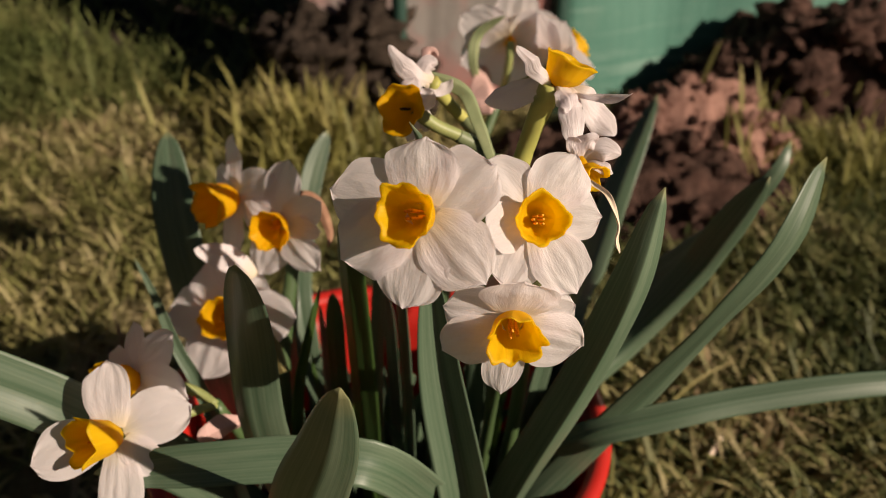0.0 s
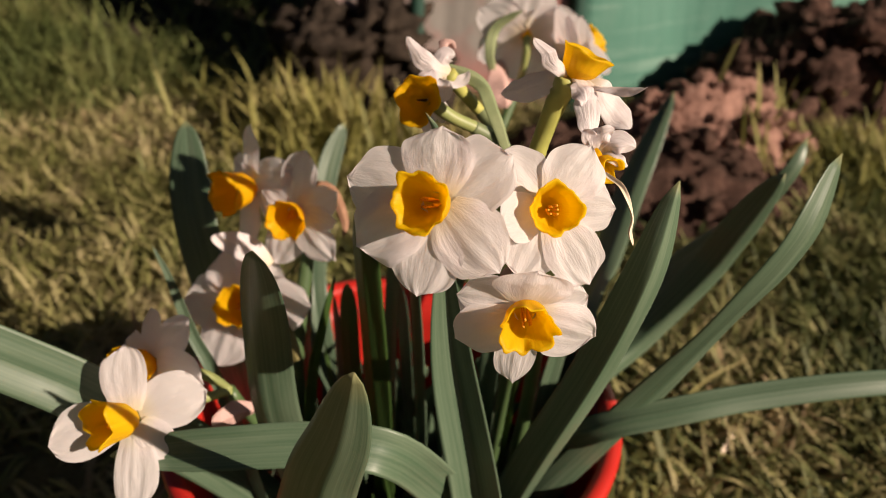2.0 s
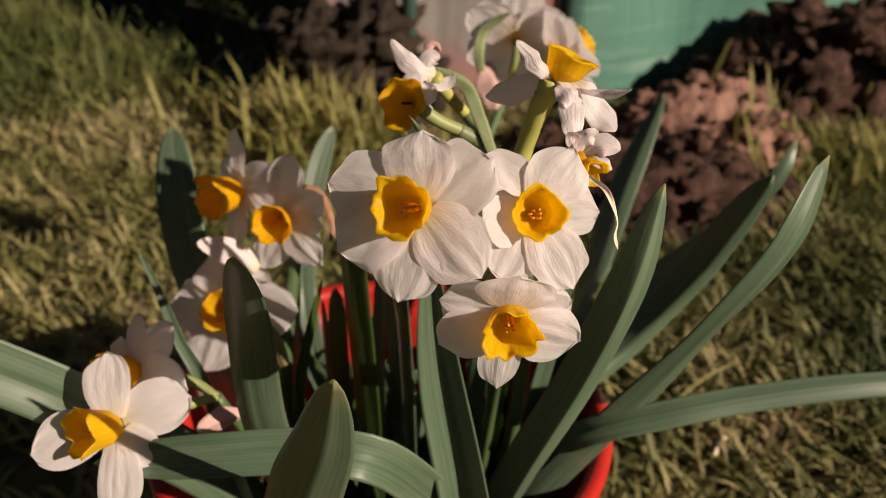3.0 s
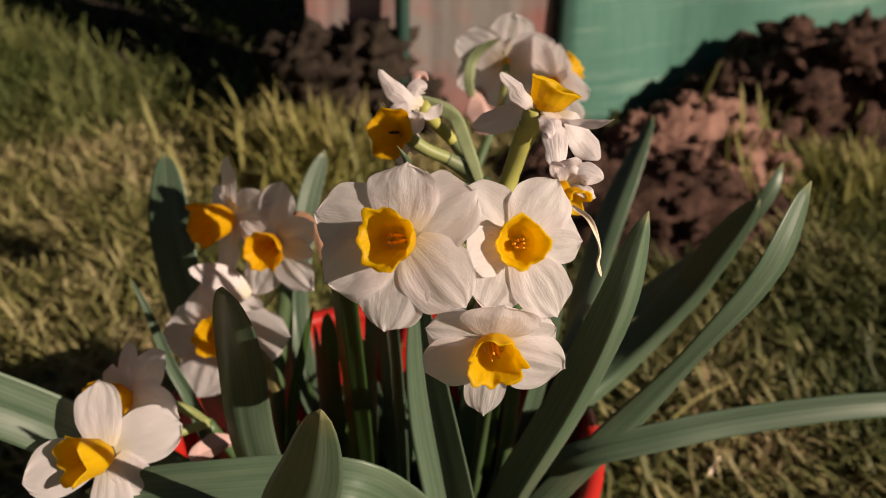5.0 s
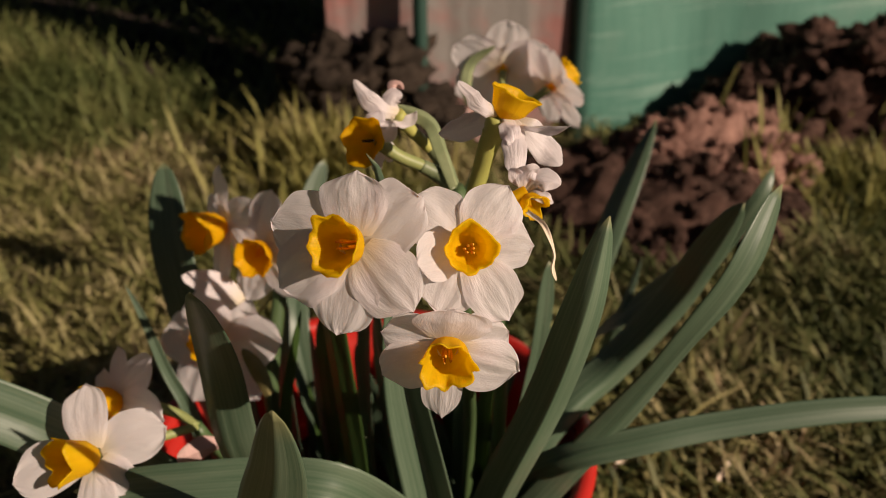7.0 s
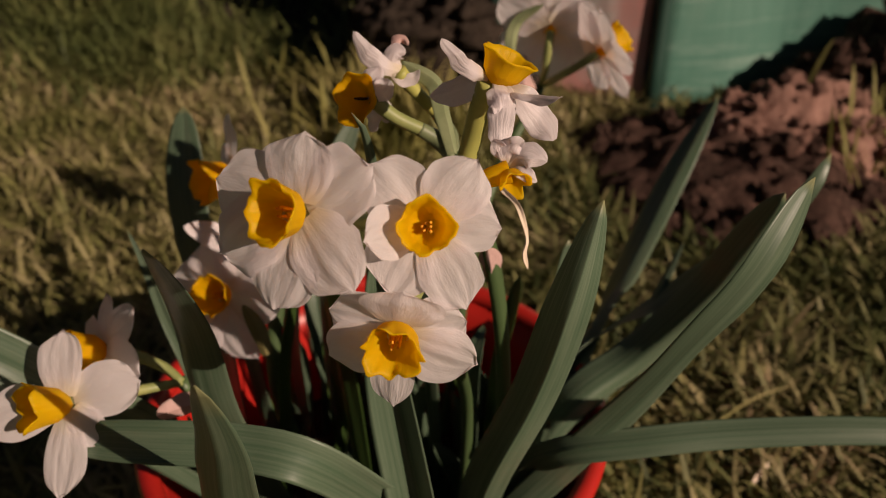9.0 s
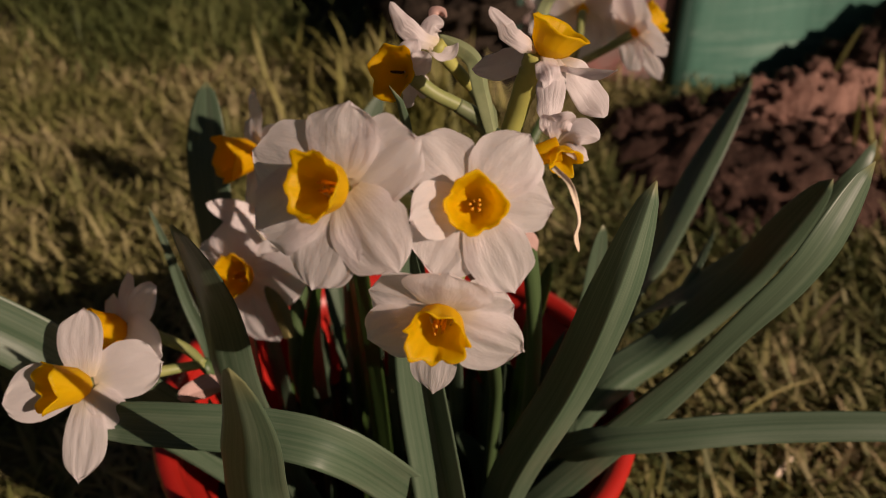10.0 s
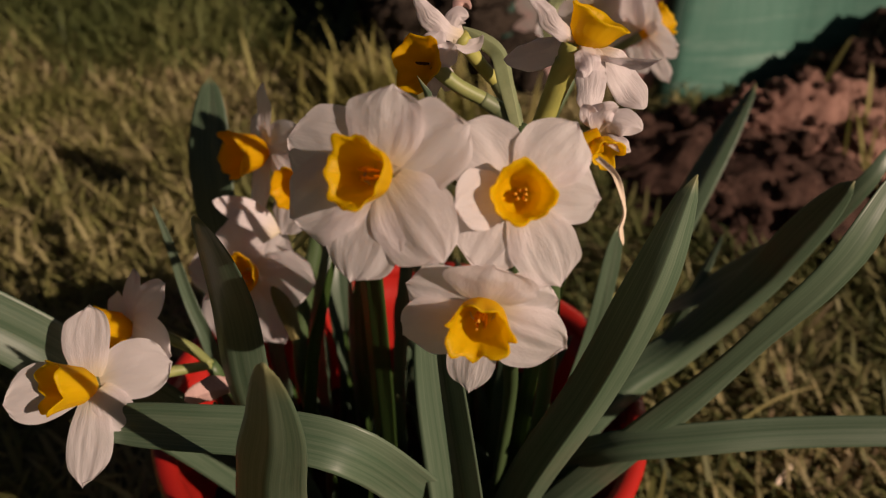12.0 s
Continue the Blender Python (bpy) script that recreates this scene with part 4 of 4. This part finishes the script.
def bud_flower():
    root = thing("daffodil_flower", (-0.0031, 0.2935, 0.3455), "white daffodil bud with a half-opened limp petal", "flower", FLOWERS)
    limp_petal(root, [(-0.0020, 0.2935, 0.3452), (-0.0070, 0.2905, 0.3480), (-0.0125, 0.2895, 0.3525), (-0.0180, 0.2928, 0.3584)], 0.0072, (-0.1, -0.85, 0.45), 221, fold=-0.45, taper=0.55, tip=0.55)
    limp_petal(root, [(-0.0025, 0.2940, 0.3450), (-0.0048, 0.2935, 0.3485), (-0.0040, 0.2945, 0.3520), (-0.0008, 0.2955, 0.3512)], 0.0068, (0.2, -0.9, 0.3), 222, wave=0.4, fold=-0.6)
    limp_petal(root, [(-0.0050, 0.2915, 0.3448), (-0.0015, 0.2905, 0.3436), (0.0020, 0.2915, 0.3446), (0.0045, 0.2930, 0.3470)], 0.0042, (0.1, -0.7, 0.7), 223, wave=0.3)
    limp_petal(root, [(-0.0060, 0.2960, 0.3500), (-0.0048, 0.2985, 0.3538), (-0.0025, 0.2995, 0.3545), (-0.0005, 0.2990, 0.3525)], 0.0034, (0.1, -0.9, 0.3), 224, mat=SPATHE, wave=0.7, fold=-0.8)
    throat(root, [(-0.0030, 0.2933, 0.3456), (0.0030, 0.2960, 0.3368), (0.0097, 0.2985, 0.3285)], [0.0029, 0.0022, 0.0022], TUBE_YELLOW)
    throat(root, [(0.0090, 0.2984, 0.3293), (0.0140, 0.2930, 0.3250), (0.0186, 0.2800, 0.3232)], [0.0023, 0.0030, 0.0016], OVARY, "seed_vessel", "grey-green seed vessel")


def orange_flower():
    root = thing("daffodil_flower", (-0.0100, 0.2776, 0.3420), "white daffodil with a deep orange trumpet, petals shrivelled behind it", "flower", FLOWERS)
    c = (-0.0096, 0.2784, 0.3418)
    limp_petal(root, [c, (-0.0110, 0.2830, 0.3455), (-0.0090, 0.2890, 0.3490)], 0.0092, (-0.4, -0.85, 0.2), 231, wave=0.25)
    limp_petal(root, [c, (-0.0098, 0.2812, 0.3360), (-0.0110, 0.2835, 0.3270)], 0.0072, (-0.3, -0.9, 0.1), 232, wave=0.3)
    limp_petal(root, [c, (-0.0052, 0.2785, 0.3452), (-0.0020, 0.2790, 0.3488)], 0.0076, (-0.2, -0.9, 0.3), 233, wave=0.3)
    limp_petal(root, [c, (-0.0055, 0.2800, 0.3375), (-0.0045, 0.2805, 0.3320)], 0.0060, (-0.2, -0.9, 0.1), 234, wave=0.3)
    limp_petal(root, [c, (-0.0140, 0.2850, 0.3400), (-0.0165, 0.2900, 0.3390)], 0.0070, (-0.7, -0.6, 0.2), 235, wave=0.2)
    trumpet(root, (-0.0110, 0.2764, 0.3425), (-0.40, -0.84, 0.34), (0.0050, 0.0046, 0.0076), 9, 1.5, 2, CORONA_OLD, "deep orange trumpet")
    # two dark spikes added to imitate the shaded opening into the tube
    for ds in (-0.0006, 0.0007):
        a = np.array((-0.0108 + ds, 0.2768, 0.3424)) - np.array(root.location)
        v2, f2, u2 = tube_mesh([a, a + np.array((-0.0012, -0.0028, 0.0010)), a + np.array((-0.0016, -0.0044, 0.0018))], [0.0004, 0.0005, 0.0003], 8, 8)
        link_mesh("stamen", v2, f2, DARK_THROAT, root, "dark spike standing in for the trumpet's shaded hole", u2)
    throat(root, [(-0.0092, 0.2790, 0.3414), (-0.0015, 0.2796, 0.3352), (0.0072, 0.2816, 0.3302)], [0.0026, 0.0023, 0.0023], TUBE)
    throat(root, [(0.0062, 0.2814, 0.3307), (0.0125, 0.2825, 0.3262), (0.0180, 0.2770, 0.3225)], [0.0024, 0.0030, 0.0018], OVARY, "seed_vessel", "grey-green seed vessel")


orange_flower()
faded_flower()
withered_flower()
flower(WHITE + "far behind, seen from its back", (0.0395, 0.4834, 0.2960), (-0.05, 0.85, 0.25),
       [(30, 0.033, 0.002), (95, 0.030, 0.004), (150, 0.030, 0.0), (-150, 0.032, 0.0), (-90, 0.034, 0.0), (-30, 0.032, 0.0)], (0.0130, 0.0060, 0.0085), 12, UMB_J, 0.027, crumple=0.35)
flower(WHITE + "far behind, turned sideways", (0.0662, 0.4726, 0.2894), (0.68, 0.56, 0.36),
       [(60, 0.0290, 0.004), (110, 0.028, 0.002), (-10, 0.0290, 0.002), (-70, 0.0300, -0.002), (-125, 0.0290, 0.0), (175, 0.0270, 0.0)], (0.0130, 0.0060, 0.0080), 13, UMB_J, 0.021, crumple=0.35)
bud_flower()

# ---- withered bits ----
def withered(name, points, width, faces_to, mat, label, category, **kw):
    verts, fs, uvs = strap(points, width, faces_to, thick=0.0005, **kw)
    return tagged(link_mesh(name, verts, fs, mat, uvs=uvs), label, category)


withered("withered_petal", [(0.0410, 0.2112, 0.3495), (0.0453, 0.2071, 0.3475), (0.0481, 0.2030, 0.3411), (0.0478, 0.2015, 0.3370), (0.0490, 0.2005, 0.3333)], 0.0014, (-0.2, -0.9, 0.4), DRY,
         "dry twisted petal hanging down like a string", "petal", fold=0.6, seed=90, tip=0.2, twist_to=(0.9, -0.3, 0.2), wave=0.5, taper=0.9)
withered("spathe", [(0.019, 0.2764, 0.325), (0.0148, 0.2838, 0.3349), (0.0097, 0.2943, 0.3422), (-0.0037, 0.3024, 0.3459)], 0.0068, (0.6, -0.7, 0.4), SHEATH,
         "arching grey-green sheath behind the faded flowers", "sheath", fold=-0.8, seed=91, taper=0.6, tip=0.3)
withered("spathe", [(0.0290, 0.4640, 0.2600), (0.0281, 0.4640, 0.2680), (0.0276, 0.4780, 0.2740), (0.0272, 0.4920, 0.2790)], 0.0165, (0.3, -0.9, 0.2), SPATHE,
         "papery pink sheath below the far flowers", "sheath", fold=-0.7, seed=92, tip=0.25, wave=0.35)
withered("spathe", [(0.0240, 0.4850, 0.2700), (0.0200, 0.4760, 0.2870), (0.0225, 0.4790, 0.3010), (0.0355, 0.4770, 0.3125)], 0.0075, (0.5, -0.8, 0.2), SHEATH,
         "pale hooked sheath beside the far flowers", "sheath", fold=-0.8, seed=98, tip=0.5)
withered("spathe", [(-0.0650, 0.3351, 0.2774), (-0.0538, 0.3340, 0.2755), (-0.0473, 0.3269, 0.2640), (-0.0478, 0.3229, 0.2578)], 0.0048, (0.3, -0.9, 0.2), SPATHE_BROWN,
         "curled brown sheath beside the fading flower", "sheath", fold=-0.6, seed=93, tip=0.5)
withered("spathe", [(-0.0760, 0.2560, 0.218), (-0.0830, 0.2490, 0.2215), (-0.0900, 0.2420, 0.2225)], 0.0090, (0.1, -0.85, 0.4), SPATHE,
         "crumpled pinkish sheath at the fork of the stalk", "sheath", fold=-0.9, seed=94, tip=0.4, wave=0.3)
for px_, py_, pz_ in ((0.0318, 0.2790, 0.280), (0.0205, 0.2440, 0.290)):
    withered("spathe", [(px_, py_, pz_ - 0.006), (px_ + 0.0003, py_ - 0.002, pz_), (px_ - 0.001, py_ - 0.003, pz_ + 0.009)], 0.0085, (0.1, -0.9, 0.2), SPATHE,
             "dry pinkish sheath wrapped round a stalk's top", "sheath", fold=-1.0, seed=95, tip=0.5)

withered("spathe", [(-0.0675, 0.2990, 0.208), (-0.0700, 0.3020, 0.213), (-0.0740, 0.3055, 0.219), (-0.0800, 0.3090, 0.2265)], 0.0075, (0.4, -0.85, 0.3), OCHRE,
         "ochre-green sheath of a bud beside the smaller flower", "sheath", fold=-1.0, seed=97, tip=0.45, taper=0.6)

for pts_, w_, mat_, lab_ in (
        ([(0.150, 0.470, 0.004), (0.176, 0.492, 0.022), (0.200, 0.506, 0.034), (0.226, 0.520, 0.036)], 0.0022, TUFT, "thin green grass blade bending over the lawn"),
        ([(0.120, 0.462, 0.003), (0.140, 0.476, 0.014), (0.156, 0.484, 0.020), (0.174, 0.487, 0.018)], 0.0045, DRY, "pale dry grass blade beside the pot"),
        ([(0.193, 0.447, 0.010), (0.200, 0.457, 0.013), (0.207, 0.467, 0.012)], 0.0040, DRY, "short bleached straw lying on the lawn")):
    verts, fs, uvs = strap(pts_, w_, (0.2, -0.6, 0.7), thick=0.0004, fold=0.3, tip=0.6, steps=16, seed=120)
    tagged(link_mesh("grass_blade", verts, fs, mat_, uvs=uvs), lab_, "grass")

scrap = bmesh.new()
for q in bmesh.ops.create_icosphere(scrap, subdivisions=3, radius=0.009)["verts"]:
    q.co = Vector((q.co.x * 1.4, q.co.y, q.co.z * 0.8)) * (1 + 0.5 * noise.fractal(q.co * 160, 0.7, 2.0, 4)) + Vector((0.580, 1.160, 0.110))
scrap_mesh = bpy.data.meshes.new("plastic_scrap")
scrap.to_mesh(scrap_mesh)
scrap.free()
scrap_mesh.materials.append(plain("white_plastic", (0.85, 0.84, 0.82), (0.78, 0.77, 0.75), 120, 0.35))
tagged(new("plastic_scrap", scrap_mesh), "crumpled white plastic scrap lying on the soil heap", "litter")
